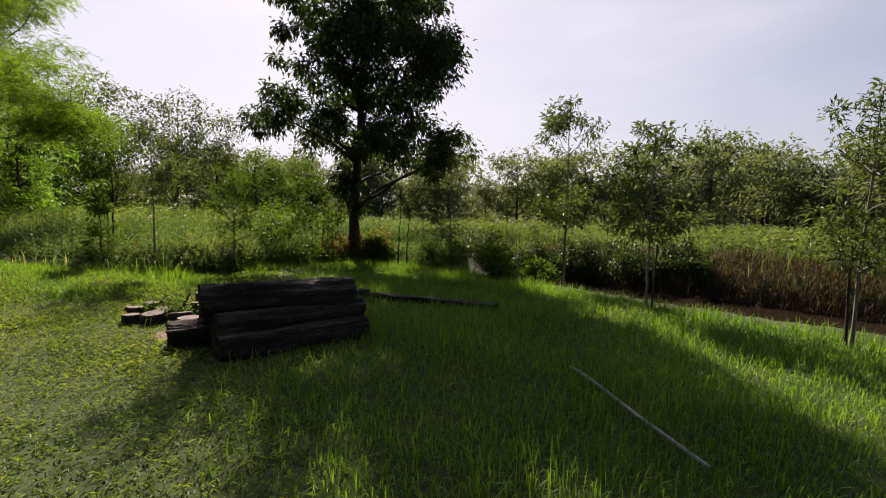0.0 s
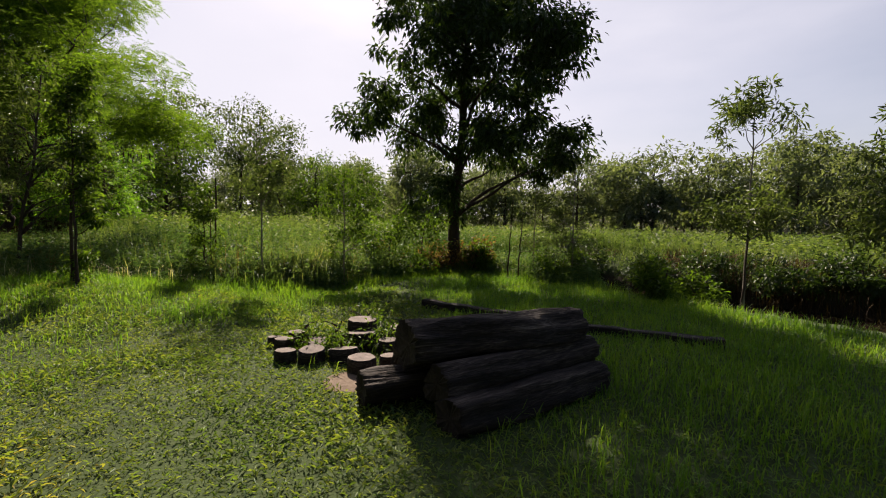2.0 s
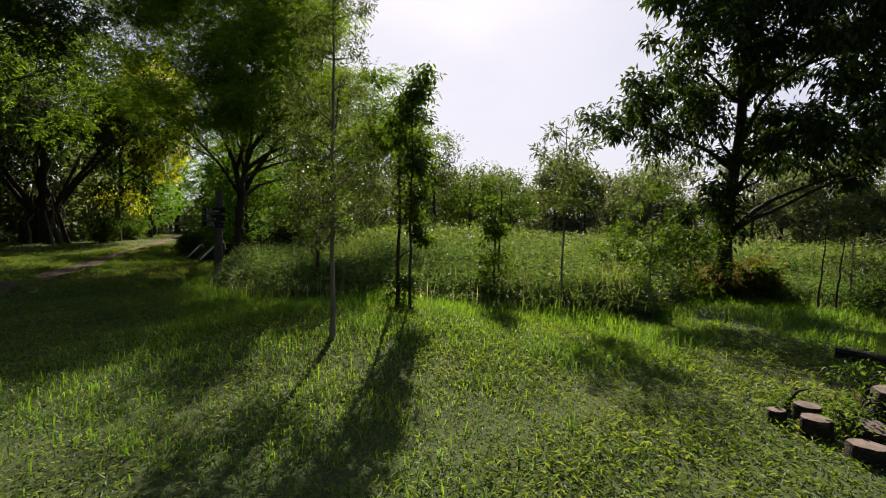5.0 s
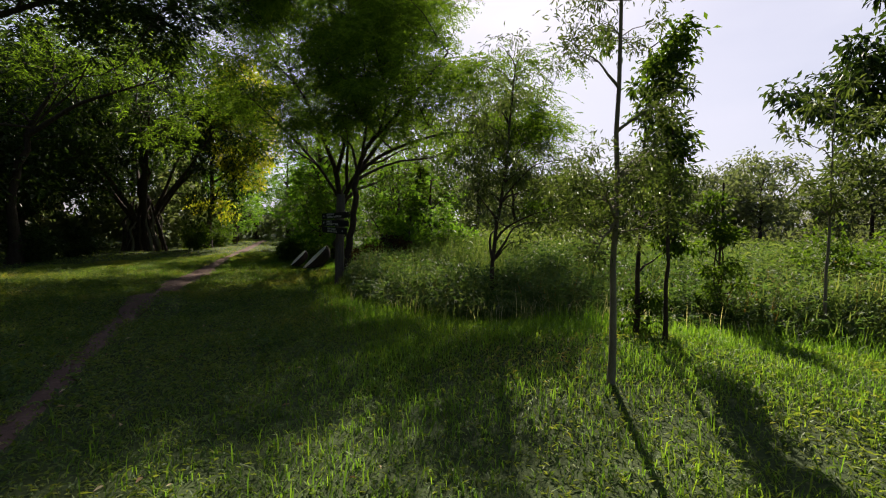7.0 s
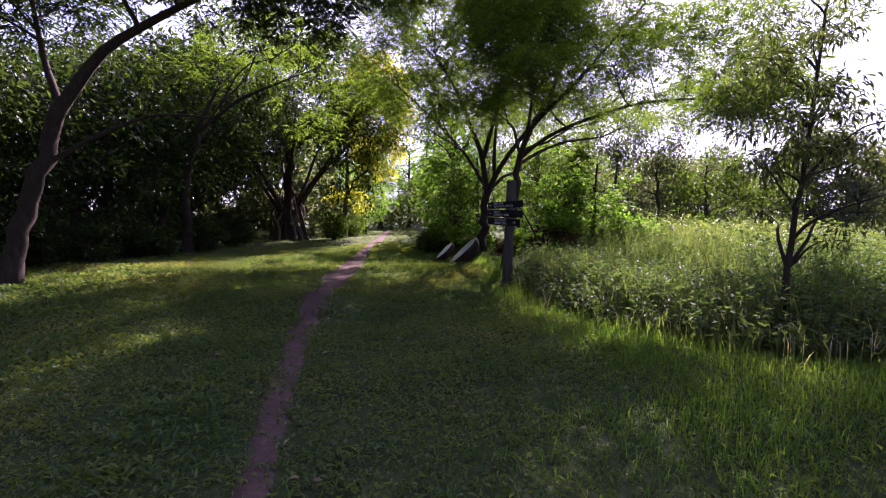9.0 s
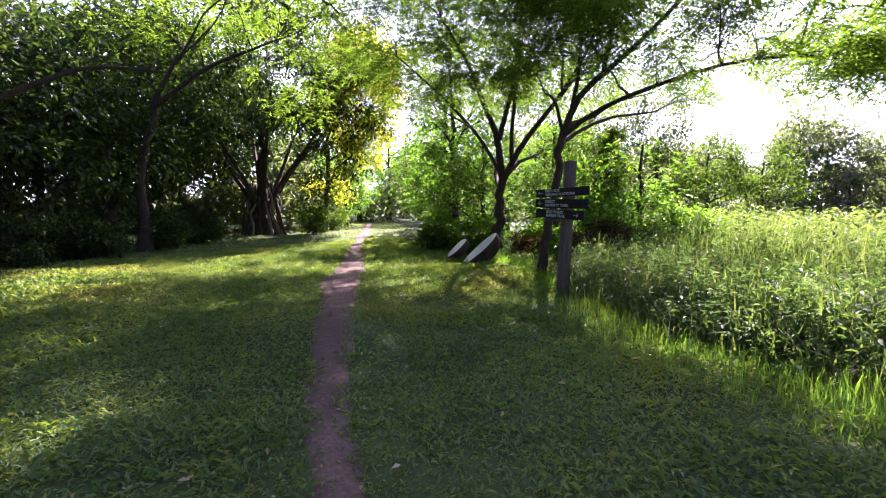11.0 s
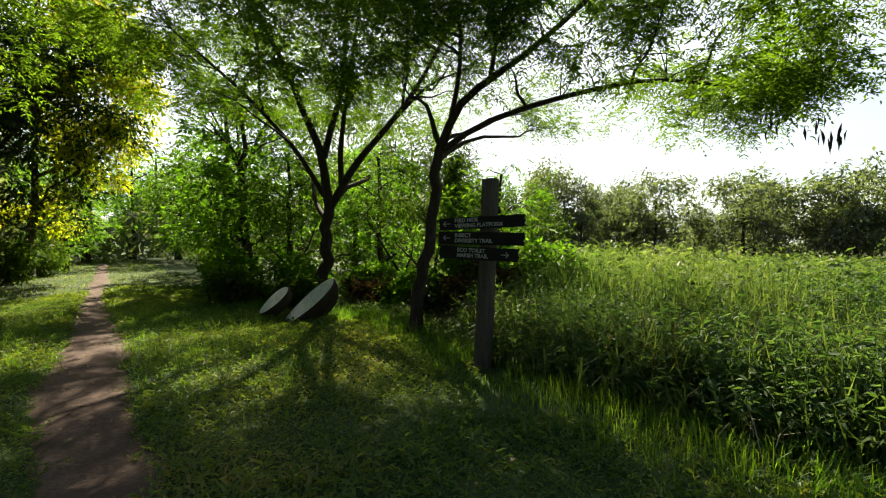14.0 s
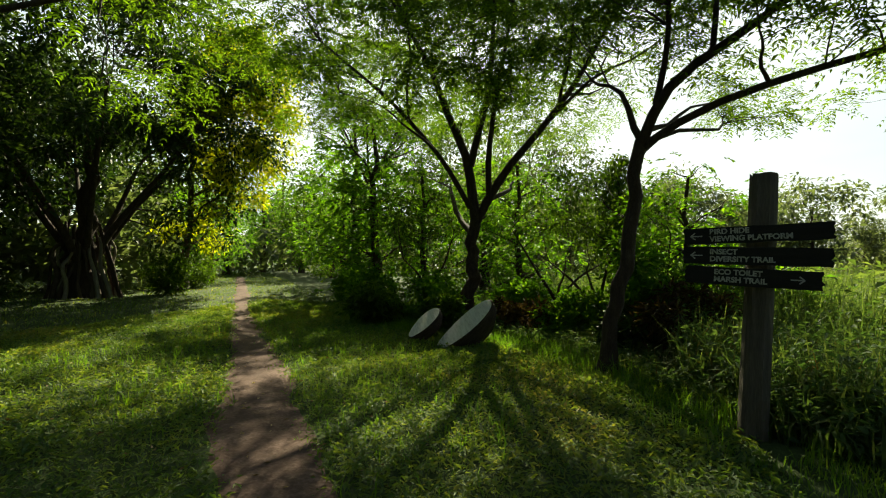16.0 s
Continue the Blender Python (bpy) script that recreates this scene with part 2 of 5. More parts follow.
def tube(points, radii, sides=6, cap=True):
    """Corners and quads of a bent, tapered tube."""
    p, r = np.asarray(points, float), np.asarray(radii, float)
    d = np.gradient(p, axis=0)
    d /= np.linalg.norm(d, axis=1)[:, None] + 1e-9
    ref = np.where(np.abs(d[:, 2:3]) > 0.9, np.array([[1.0, 0, 0]]), np.array([[0, 0, 1.0]]))
    if np.abs(d[:, 2]).max() > 0.9:
        ref = np.repeat(np.array([[1.0, 0.3, 0]]), len(p), 0)
    u = np.cross(d, ref)
    u /= np.linalg.norm(u, axis=1)[:, None] + 1e-9
    v = np.cross(d, u)
    a = np.arange(sides) * 2 * np.pi / sides
    ring = p[:, None] + r[:, None, None] * (np.cos(a)[None, :, None] * u[:, None] + np.sin(a)[None, :, None] * v[:, None])
    k = np.arange(sides)
    q = [np.stack([i * sides + k, i * sides + (k + 1) % sides, (i + 1) * sides + (k + 1) % sides, (i + 1) * sides + k], 1) for i in range(len(p) - 1)]
    return ring.reshape(-1, 3), np.concatenate(q)


def join(pieces):
    """Joins (verts, faces) pairs."""
    vs, fs, o = [], [], 0
    for v, f in pieces:
        vs.append(v)
        fs.append(f + o)
        o += len(v)
    return np.concatenate(vs), np.concatenate(fs)


def blades(base, az, length, width, lean, droop):
    """Grass blades: corners, triangles and quads; all arguments are arrays."""
    n = len(base)
    h = np.stack([np.cos(az), np.sin(az), np.zeros(n)], 1)
    s = np.stack([-np.sin(az), np.cos(az), np.zeros(n)], 1) * (width / 2)[:, None]
    up = np.array([[0, 0, 1.0]])
    mid = base + (length * 0.55)[:, None] * (h * np.sin(lean)[:, None] + up * np.cos(lean)[:, None])
    tip = mid + (length * 0.45)[:, None] * (h * np.sin(lean + droop)[:, None] + up * np.cos(lean + droop)[:, None])
    v = np.stack([base - s * 0.7, base + s * 0.7, mid - s, mid + s, tip], 1).reshape(-1, 3)
    o = np.arange(n)[:, None] * 5
    return v, o + np.array([[2, 3, 4]]), o + np.array([[0, 1, 3, 2]])


def leaves(base, way, length, width, fold=0.25):
    """Folded pointed leaves: corners and triangles."""
    n = len(base)
    way = way / (np.linalg.norm(way, axis=1)[:, None] + 1e-9)
    side = np.cross(way, np.array([[0, 0, 1.0]]) + rng.normal(0, 0.45, (n, 3)))
    side /= np.linalg.norm(side, axis=1)[:, None] + 1e-9
    nor = np.cross(side, way)
    mid = base + way * (length * 0.45)[:, None] + nor * (length * fold * 0.4)[:, None]
    tip = base + way * length[:, None] - np.array([[0, 0, 1.0]]) * (length * 0.12)[:, None]
    s = side * (width / 2)[:, None]
    v = np.stack([base, mid - s, mid + s, tip], 1).reshape(-1, 3)
    o = np.arange(n)[:, None] * 4
    return v, np.concatenate([o + np.array([[0, 2, 3]]), o + np.array([[0, 3, 1]])])


def height(x, y):
    """The lie of the land."""
    x, y = np.asarray(x, float), np.asarray(y, float)
    z = 0.34 * np.exp(-(((x + 8.6) / 2.6) ** 2 + ((y - 7.6) / 1.6) ** 2)) + 0.18 * np.exp(-(((x + 16.7) / 1.3) ** 2 + ((y - 7.6) / 0.9) ** 2))
    z = z - 0.15 * smooth(9, 13, y) * smooth(-7, -2, x) - 0.12 * smooth(0, 4, x)
    d = (x + y - 16.0) / 1.414
    z = z - 1.0 * (1 - smooth(1.5, 2.7, np.abs(d))) * smooth(0.2, 3.0, x) + 0.35 * np.exp(-((d - 4.2) / 1.1) ** 2) * smooth(-1, 3, x)
    z = z - 0.45 * smooth(20, 45, y) * smooth(-28, -15, x)
    return z + 0.02 * np.sin(x * 1.3 + 0.7) * np.cos(y * 1.1) + 0.012 * np.sin(x * 3.1) * np.sin(y * 2.7)


EDGE_X = [-48, -36, -30.5, -24, -20.6, -19.0, -17.4, -16.0, -15.2, -14.4, -13.2, -11.9, -10.4, -9.4, -8.3, -7.2, -5.6, -4.7, -4.1, -3.4, -1.2, 0.4, 2.0, 3.4, 5.0, 7.0, 9.0]
EDGE_Y = [45.0, 32.5, 26.5, 20.0, 16.8, 16.0, 15.4, 13.2, 11.9, 10.95, 9.72, 8.85, 8.1, 8.3, 9.0, 9.1, 9.5, 9.9, 11.6, 13.6, 13.6, 11.2, 9.0, 7.9, 6.0, 3.6, 1.2]
PATH_X = np.array([-9.0, -11.2, -12.75, -14.4, -15.9, -17.8, -19.1, -19.9, -22.8, -24.6, -30.0, -41.5])
PATH_Y = np.array([2.2, 3.3, 4.55, 5.85, 7.2, 9.1, 10.3, 11.3, 14.35, 16.2, 22.2, 34.7])
PATH_W = np.array([0.10, 0.16, 0.22, 0.28, 0.42, 0.66, 0.84, 0.82, 0.68, 0.60, 0.55, 0.55])


def to_path(x, y):
    """Distance to the trodden path less half its width."""
    best = np.full(np.shape(x), 99.0)
    for i in range(len(PATH_X) - 1):
        a, b = np.array([PATH_X[i], PATH_Y[i]]), np.array([PATH_X[i + 1], PATH_Y[i + 1]])
        t = np.clip(((x - a[0]) * (b - a)[0] + (y - a[1]) * (b - a)[1]) / ((b - a) ** 2).sum(), 0, 1)
        d = np.hypot(x - a[0] - t * (b - a)[0], y - a[1] - t * (b - a)[1]) - (PATH_W[i] * (1 - t) + PATH_W[i + 1] * t) / 2
        best = np.minimum(best, d)
    return best


SAND_X, SAND_Y = -2.75, 5.42


def to_sand(x, y):
    u, v = (x - SAND_X) * 0.82 + (y - SAND_Y) * 0.57, -(x - SAND_X) * 0.57 + (y - SAND_Y) * 0.82
    return np.sqrt((u / 0.62) ** 2 + (v / 0.30) ** 2) - 1 + 0.12 * np.sin(7 * u) * np.cos(9 * v)


# ---- ground ----
gx = np.unique(np.concatenate([np.linspace(-2000, -90, 9), np.linspace(-90, -38, 27), np.linspace(-38, 12, 160), np.linspace(12, 90, 36), np.linspace(90, 2000, 9)]))
gy = np.unique(np.concatenate([np.linspace(-2000, -60, 8), np.linspace(-60, -2, 20), np.linspace(-2, 30, 105), np.linspace(30, 100, 36), np.linspace(100, 2000, 9)]))
GX, GY = np.meshgrid(gx, gy)
gv = np.stack([GX, GY, height(GX, GY)], -1).reshape(-1, 3)
ii, jj = np.meshgrid(np.arange(len(gx) - 1), np.arange(len(gy) - 1))
g0 = (jj * len(gx) + ii).ravel()
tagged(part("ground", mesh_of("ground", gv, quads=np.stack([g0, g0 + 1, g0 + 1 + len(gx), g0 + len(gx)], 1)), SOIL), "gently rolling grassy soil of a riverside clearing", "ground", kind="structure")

wv = np.array([[-4, 22, -0.72], [2.5, 22, -0.72], [24, -6, -0.72], [14, -6, -0.72]], float)
tagged(part("water", mesh_of("water", wv, quads=[[0, 3, 2, 1]]), WATER), "still brown water in a narrow channel between grassy banks", "water", kind="structure")

# trodden path: an uneven ribbon just above the soil
tt = np.linspace(0, 1, 160)
cum = np.concatenate([[0], np.cumsum(np.hypot(np.diff(PATH_X), np.diff(PATH_Y)))])
px_, py_, pw_ = (np.interp(tt * cum[-1], cum, a) for a in (PATH_X, PATH_Y, PATH_W))
kern = np.ones(7) / 7
for a in (px_, py_, pw_):
    a[3:-3] = np.convolve(a, kern, "valid")
dx, dy = np.gradient(px_), np.gradient(py_)
ln = np.hypot(dx, dy)
nxp, nyp = -dy / ln, dx / ln
cols = np.linspace(-1, 1, 9)
wob = 1 + 0.10 * np.sin(tt[:, None] * 61 + np.array([[0, 2.1]])) + 0.08 * np.sin(tt[:, None] * 137 + np.array([[1, 4.1]])) + rng.normal(0, 0.12, (160, 2))
off = np.where(cols[None] < 0, cols[None] * wob[:, :1], cols[None] * wob[:, 1:]) * (pw_ / 2)[:, None]
rx_, ry_ = px_[:, None] + off * nxp[:, None], py_[:, None] + off * nyp[:, None]
rz_ = height(rx_, ry_) + 0.022 * (1 - np.abs(cols[None]) ** 4) - 0.002 + rng.normal(0, 0.003, rx_.shape)
i0, j0 = np.meshgrid(np.arange(8), np.arange(159))
r0 = (j0 * 9 + i0).ravel()
tagged(part("path", mesh_of("path", np.stack([rx_, ry_, rz_], -1), quads=np.stack([r0, r0 + 1, r0 + 10, r0 + 9], 1)), EARTH), "narrow footpath of bare reddish earth through the grass", "path", kind="structure")

# bare sandy patch by the stumps
aa = np.linspace(0, 2 * np.pi, 40, endpoint=False)
rr = np.linspace(0.05, 1, 7)
u_, v_ = np.cos(aa)[None] * rr[:, None] * 0.66, np.sin(aa)[None] * rr[:, None] * 0.34 * (1 + 0.18 * np.sin(3 * aa)[None])
sx, sy = SAND_X + 0.82 * u_ - 0.57 * v_, SAND_Y + 0.57 * u_ + 0.82 * v_
sz = height(sx, sy) + 0.02 * (1 - rr[:, None] ** 3) - 0.003
i0, j0 = np.meshgrid(np.arange(40), np.arange(6))
tagged(part("bare_earth", mesh_of("bare_earth", np.stack([sx, sy, sz], -1), quads=np.stack([(j0 * 40 + i0).ravel(), (j0 * 40 + (i0 + 1) % 40).ravel(), ((j0 + 1) * 40 + (i0 + 1) % 40).ravel(), ((j0 + 1) * 40 + i0).ravel()], 1)), SAND), "patch of bare sandy earth beside the stumps", "ground", kind="structure")


# thin, worn turf beside the path
WORN_X, WORN_Y = -15.55, 7.55


def to_worn(x, y):
    u, v = (x - WORN_X) * -0.74 + (y - WORN_Y) * 0.67, (x - WORN_X) * 0.67 + (y - WORN_Y) * 0.74
    return np.sqrt((u / 0.95) ** 2 + (v / 0.30) ** 2) - 1 + 0.15 * np.sin(6 * u) * np.cos(8 * v)



# ---- grass, reeds and herbs ----
def scatter(n, x0, x1, y0, y1):
    return rng.uniform(x0, x1, n), rng.uniform(y0, y1, n)


def clumps(x, y, s=1.0):
    return 0.5 + 0.25 * np.sin(x * 2.3 * s + np.sin(y * 1.7 * s) * 2) + 0.25 * np.sin(y * 2.9 * s + np.cos(x * 1.9 * s) * 2)


def grass_stuff(name, x, y, h, w, mat, label, lean=0.5, droop=0.5):
    n = len(x)
    base = np.stack([x, y, height(x, y) - 0.01], 1)
    v, t, q = blades(base, rng.uniform(0, 2 * np.pi, n), h, w, np.abs(rng.normal(0, lean, n)).clip(0, 1.3), rng.uniform(0, droop, n) * 2)
    tagged(part(name, mesh_of(name, v, t, q), mat), label, "grass", kind="stuff")


def lawn_mask(x, y):
    return (y < np.interp(x, EDGE_X, EDGE_Y) + 0.25) & (to_path(x, y) > -0.05 + 0.06 * np.sin(9 * x + 7 * y) * np.sin(5 * y - 3 * x) + rng.normal(0, 0.06, np.shape(x))) & (to_sand(x, y) > 0) & ((to_worn(x, y) > 0) | (rng.uniform(size=np.shape(x)) < 0.42))


# short creeping lawn: small leaves that lie over one another
x, y = scatter(350000, -21, 2.6, 1.0, 10.2)
x2, y2 = scatter(290000, -27, -15.2, 4.5, 20)
out = (y2 > 10.2) | (x2 < -21)
x, y = np.concatenate([x, x2[out]]), np.concatenate([y, y2[out]])
line = np.interp(-x, [0, 4.5, 7.4, 10.4, 12.7, 16.4, 21], [0.2, 1.8, 2.4, 3.1, 4.3, 7.15, 11.5])
far = np.abs(y - line - 1.0)
keep = lawn_mask(x, y) & (rng.uniform(size=len(x)) < np.where((x < -21) | ((x < -15.2) & (y > 9)), 0.9, np.interp(far, [0, 3, 4.5, 7], [1.0, 1.0, 0.6, 0.4]))) & ((y > line - 1.0) | (x < -10))
x, y, far = x[keep], y[keep], far[keep]
n = len(x)
long_zone = smooth(-2.2, -0.4, x + 0.25 * (y - 4))
long_zone = np.maximum(long_zone, smooth(-11.8, -10.6, x) * (1 - smooth(-7.5, -5.5, x)) * smooth(3.0, 4.5, y) * 0.7)
pick = rng.uniform(size=n) > long_zone * 0.75
x, y, far, n = x[pick], y[pick], far[pick], int(pick.sum())
az = rng.uniform(0, 2 * np.pi, n)
tuft = clumps(x, y) * 0.6 + clumps(x, y, 4.0) * 0.4
hs = rng.uniform(0.020, 0.050, n) * (0.65 + 0.8 * tuft) * np.interp(far, [0, 3, 6], [1.0, 1.15, 1.6]) * np.interp(x, [-12.5, -10.0], [1.35, 1.12])
lv, lt = leaves(np.stack([x, y, height(x, y) + rng.uniform(-0.005, 0.03, n) * (0.2 + 1.4 * tuft) * np.interp(x, [-12.5, -10.0], [1.6, 1.0])], 1), np.stack([np.cos(az), np.sin(az), rng.uniform(-0.1, 1.3, n)], 1), hs, hs * rng.uniform(0.16, 0.28, n) * np.interp(x, [-12.5, -10.0], [1.45, 1.0]))
tagged(part("lawn", mesh_of("lawn", lv, lt), GRASS_SHORT), "short creeping lawn grass, bright and slightly yellowed", "grass", kind="stuff")

# longer grass
x, y = scatter(660000, -24, 8.0, 0.8, 18)
edge = np.interp(x, EDGE_X, EDGE_Y) - y
want = np.maximum(smooth(-2.2, -0.4, x + 0.25 * (y - 4)) * 0.9, 0.95 * (1 - smooth(0.3, 1.6, edge)))
want = np.maximum(want, 0.05 * (clumps(x, y, 0.6) > 0.72) * (x > -14))
want = np.maximum(want, 0.06 * smooth(-11.8, -10.6, x) * (1 - smooth(-7.5, -5.5, x)) * smooth(2.2, 4, y))
want = np.maximum(want, 0.15 * smooth(9, 12, y) * (x < -17))
keep = lawn_mask(x, y) & (rng.uniform(size=len(x)) < want * 0.9) & (np.hypot(x + 15.2, y - 11.5) > 0.3)
x, y, edge = x[keep], y[keep], edge[keep]
n = len(x)
hh = rng.uniform(0.08, 0.20, n) * (0.6 + 0.8 * clumps(x, y, 0.8)) * (1 + 0.5 * (1 - smooth(0, 1.0, edge)))
grass_stuff("long_grass", x, y, hh, rng.uniform(0.005, 0.010, n), GRASS_LONG, "longer soft green grass at the edges of the lawn", 0.45, 0.6)

x, y = scatter(150000, -12.2, -3.6, 4.0, 10.6)
edge = np.interp(x, EDGE_X, EDGE_Y) - y
keep = lawn_mask(x, y) & (rng.uniform(size=len(x)) < smooth(-12.2, -10.6, x) * np.maximum(1 - smooth(2.0, 3.4, edge), 0.35 * (1 - smooth(-7.5, -4.8, x))) * (0.4 + 0.6 * clumps(x, y, 1.3)))
x, y = x[keep], y[keep]
n = len(x)
grass_stuff("long_grass", x, y, rng.uniform(0.05, 0.13, n) * (0.6 + 0.7 * clumps(x, y, 1.3)), rng.uniform(0.005, 0.009, n), GRASS_LONG, "soft bright grass between the young trees", 0.55, 0.7)

# distant lane grass and ground cover under the left trees
x, y = scatter(80000, -47, -19, 2, 42)
keep = lawn_mask(x, y) & ((x < -24) | (y < 8))
x, y = x[keep], y[keep]
n = len(x)
grass_stuff("lane_grass", x, y, rng.uniform(0.04, 0.10, n), rng.uniform(0.016, 0.034, n), GRASS_SHORT, "trampled grass along the shaded lane", 0.6, 0.6)


def reed_mask(x, y, slack=0.0):
    d = np.abs((x + y - 16.0) / 1.414)
    return (y > np.interp(x, EDGE_X, EDGE_Y) - slack) & ((d > 4.0) | (x < 0.6)) & ((x + y > 16) | (x < 0.6))


def reed_height(x, y):
    e = np.hypot(1, 0) * (y - np.interp(x, EDGE_X, EDGE_Y))
    hgt = 0.34 + 0.50 * smooth(0.0, 0.9, e) + 0.24 * smooth(1.5, 5, e) + 0.25 * (clumps(x, y, 0.35) - 0.5)
    hgt = hgt + 0.26 * smooth(2.5, 6, e) * (1 - smooth(-10, -8, x))
    hgt = np.where(x < -15.5, 0.25 + 0.25 * smooth(0, 3, e) + 0.5 * smooth(5, 9, e), hgt)
    return np.where((x > -3.5) & (y < 17), hgt * 0.7, hgt)


def herbs(name, x, y, hgt, nleaf, lsize, mat, label):
    """Leafy upright stems."""
    n = len(x)
    z = height(x, y)
    az, ln_ = rng.uniform(0, 2 * np.pi, n), np.abs(rng.normal(0, 0.16, n))
    base = np.stack([x, y, z - 0.02], 1)
    sv, st, sq = blades(base, az, hgt, np.full(n, 0.008) + 0.004 * (lsize > 0.1), ln_, ln_ * 0.5)
    k = np.tile(np.linspace(0.18, 1.0, nleaf), n) + rng.uniform(-0.05, 0.05, n * nleaf)
    rep = np.repeat(np.arange(n), nleaf)
    way = np.stack([np.cos(az) * np.sin(ln_), np.sin(az) * np.sin(ln_), np.cos(ln_)], 1)
    p = base[rep] + way[rep] * (hgt[rep] * k)[:, None]
    a2 = rng.uniform(0, 2 * np.pi, n * nleaf)
    w2 = np.stack([np.cos(a2), np.sin(a2), rng.uniform(-0.5, 0.9, n * nleaf)], 1)
    ls = lsize * rng.uniform(0.6, 1.4, n * nleaf) * (1.25 - 0.5 * k)
    lv, lt = leaves(p, w2, ls, ls * rng.uniform(0.24, 0.5, n * nleaf))
    tagged(part(name, mesh_of(name, np.concatenate([sv, lv]), np.concatenate([st, lt + len(sv)]), sq), mat), label, "reeds", kind="stuff")


x, y = scatter(58000, -22, 1.5, 7.6, 19)
e = y - np.interp(x, EDGE_X, EDGE_Y)
keep = reed_mask(x, y) & (e < 6.0) & ((x > -11) | (e < 3.0) | (rng.uniform(size=len(x)) < 0.5)) & (rng.uniform(size=len(x)) < np.interp(e, [0, 0.4, 3, 6.0], [0.6, 1, 0.8, 0.4]))
x, y = x[keep], y[keep]
herbs("herb_border", x, y, reed_height(x, y) * rng.uniform(0.5, 1.05, len(x)), 9, 0.105, HERB, "dense leafy herbs and weeds at the wetland edge")
x, y = scatter(27000, -34, 32, 9, 46)
e = y - np.interp(x, EDGE_X, EDGE_Y)
keep = reed_mask(x, y) & (e > 4.5) & (x > -17 - 0.25 * (y - 12))
x, y = x[keep], y[keep]
herbs("reed_field", x, y, (reed_height(x, y) * rng.uniform(0.75, 1.1, len(x)))[:], 6, 0.21, REED, "wide field of tall green reeds and weeds")
x, y = scatter(230000, -22, 6, 6.5, 24)
e = y - np.interp(x, EDGE_X, EDGE_Y)
keep = reed_mask(x, y, 0.15) & (rng.uniform(size=len(x)) < np.interp(e, [0, 1.5, 4, 12], [0.5, 0.6, 0.8, 0.35])) & ((clumps(x, y, 0.5) > 0.3) | (x < -11)) & (rng.uniform(size=len(x)) < np.where((x < -11) & (e > 2.5), 1.0, np.where(x < -11, 0.4, 0.55)))
x, y = x[keep], y[keep]
n = len(x)
grass_stuff("reed_blades", x, y, reed_height(x, y) * rng.uniform(0.6, 1.15, n), rng.uniform(0.010, 0.022, n), REED, "arching reed blades and seed stalks", 0.22, 0.6)
x, y = scatter(120000, -0.5, 17, 0, 19)
d = (x + y - 16.0) / 1.414
keep = (d > 1.9) & (d < 4.2) & (clumps(x, y, 0.5) > 0.34)
x, y = x[keep], y[keep]
n = len(x)
grass_stuff("dry_reeds", x, y, rng.uniform(0.3, 0.75, n) * (0.7 + 0.6 * clumps(x, y, 0.7)), rng.uniform(0.008, 0.018, n), DRY_DARK, "dry reddish brown grass hanging over the far bank", 0.6, 1.1)
x, y = scatter(60000, -0.5, 20, 0, 22)
d = (x + y - 16.0) / 1.414
keep = (d > 2.3) & (d < 7.0) & (rng.uniform(size=len(x)) < np.interp(clumps(x, y, 0.5), [0.3, 0.6], [0.8, 0.1]))
x, y = x[keep], y[keep]
n = len(x)
grass_stuff("bank_grass", x, y, rng.uniform(0.35, 0.9, n) * (0.7 + 0.6 * clumps(x, y, 0.6)), rng.uniform(0.010, 0.020, n), REED, "green and straw coloured grass along the far bank", 0.45, 0.9)
# broad arching blades and pale seed heads at the wetland edge
x, y = scatter(26000, -17, -5, 7.6, 15)
e = y - np.interp(x, EDGE_X, EDGE_Y)
keep = (e > 0.0) & (e < 3.4) & (clumps(x, y, 0.9) > 0.35)
x, y = x[keep], y[keep]
n = len(x)
grass_stuff("arching_blades", x, y, reed_height(x, y) * rng.uniform(0.7, 1.25, n), rng.uniform(0.016, 0.032, n), REED, "broad arching grass blades at the wetland edge", 0.35, 1.1)


x, y = scatter(7000, -17, -3, 7.6, 15)
e = y - np.interp(x, EDGE_X, EDGE_Y)
keep = (e > 0.1) & (e < 2.6) & (clumps(x, y, 0.8) > 0.45)
x, y = x[keep], y[keep]
n = len(x)
grass_stuff("dry_stalks", x, y, reed_height(x, y) * rng.uniform(0.6, 1.2, n), rng.uniform(0.006, 0.013, n), DRY, "thin dry stalks among the green weeds", 0.3, 0.5)


# ---- trees ----
def curve(a, b, n, rise, wob):
    """A bent line from a to b that sets out upwards by rise."""
    t = np.linspace(0, 1, n)[:, None]
    ln_ = np.linalg.norm(b - a)
    c = a + (b - a) * 0.38 + np.array([0, 0, rise * ln_])
    p = a * (1 - t) ** 2 + 2 * c * t * (1 - t) + b * t * t
    ph, am = rng.uniform(0, 6.28, (2, 3)), rng.normal(0, wob * ln_, (2, 3))
    return p + np.sin(np.pi * t) * (am[:1] * np.sin(4 * t + ph[:1]) + 0.6 * am[1:] * np.sin(11 * t + ph[1:]))


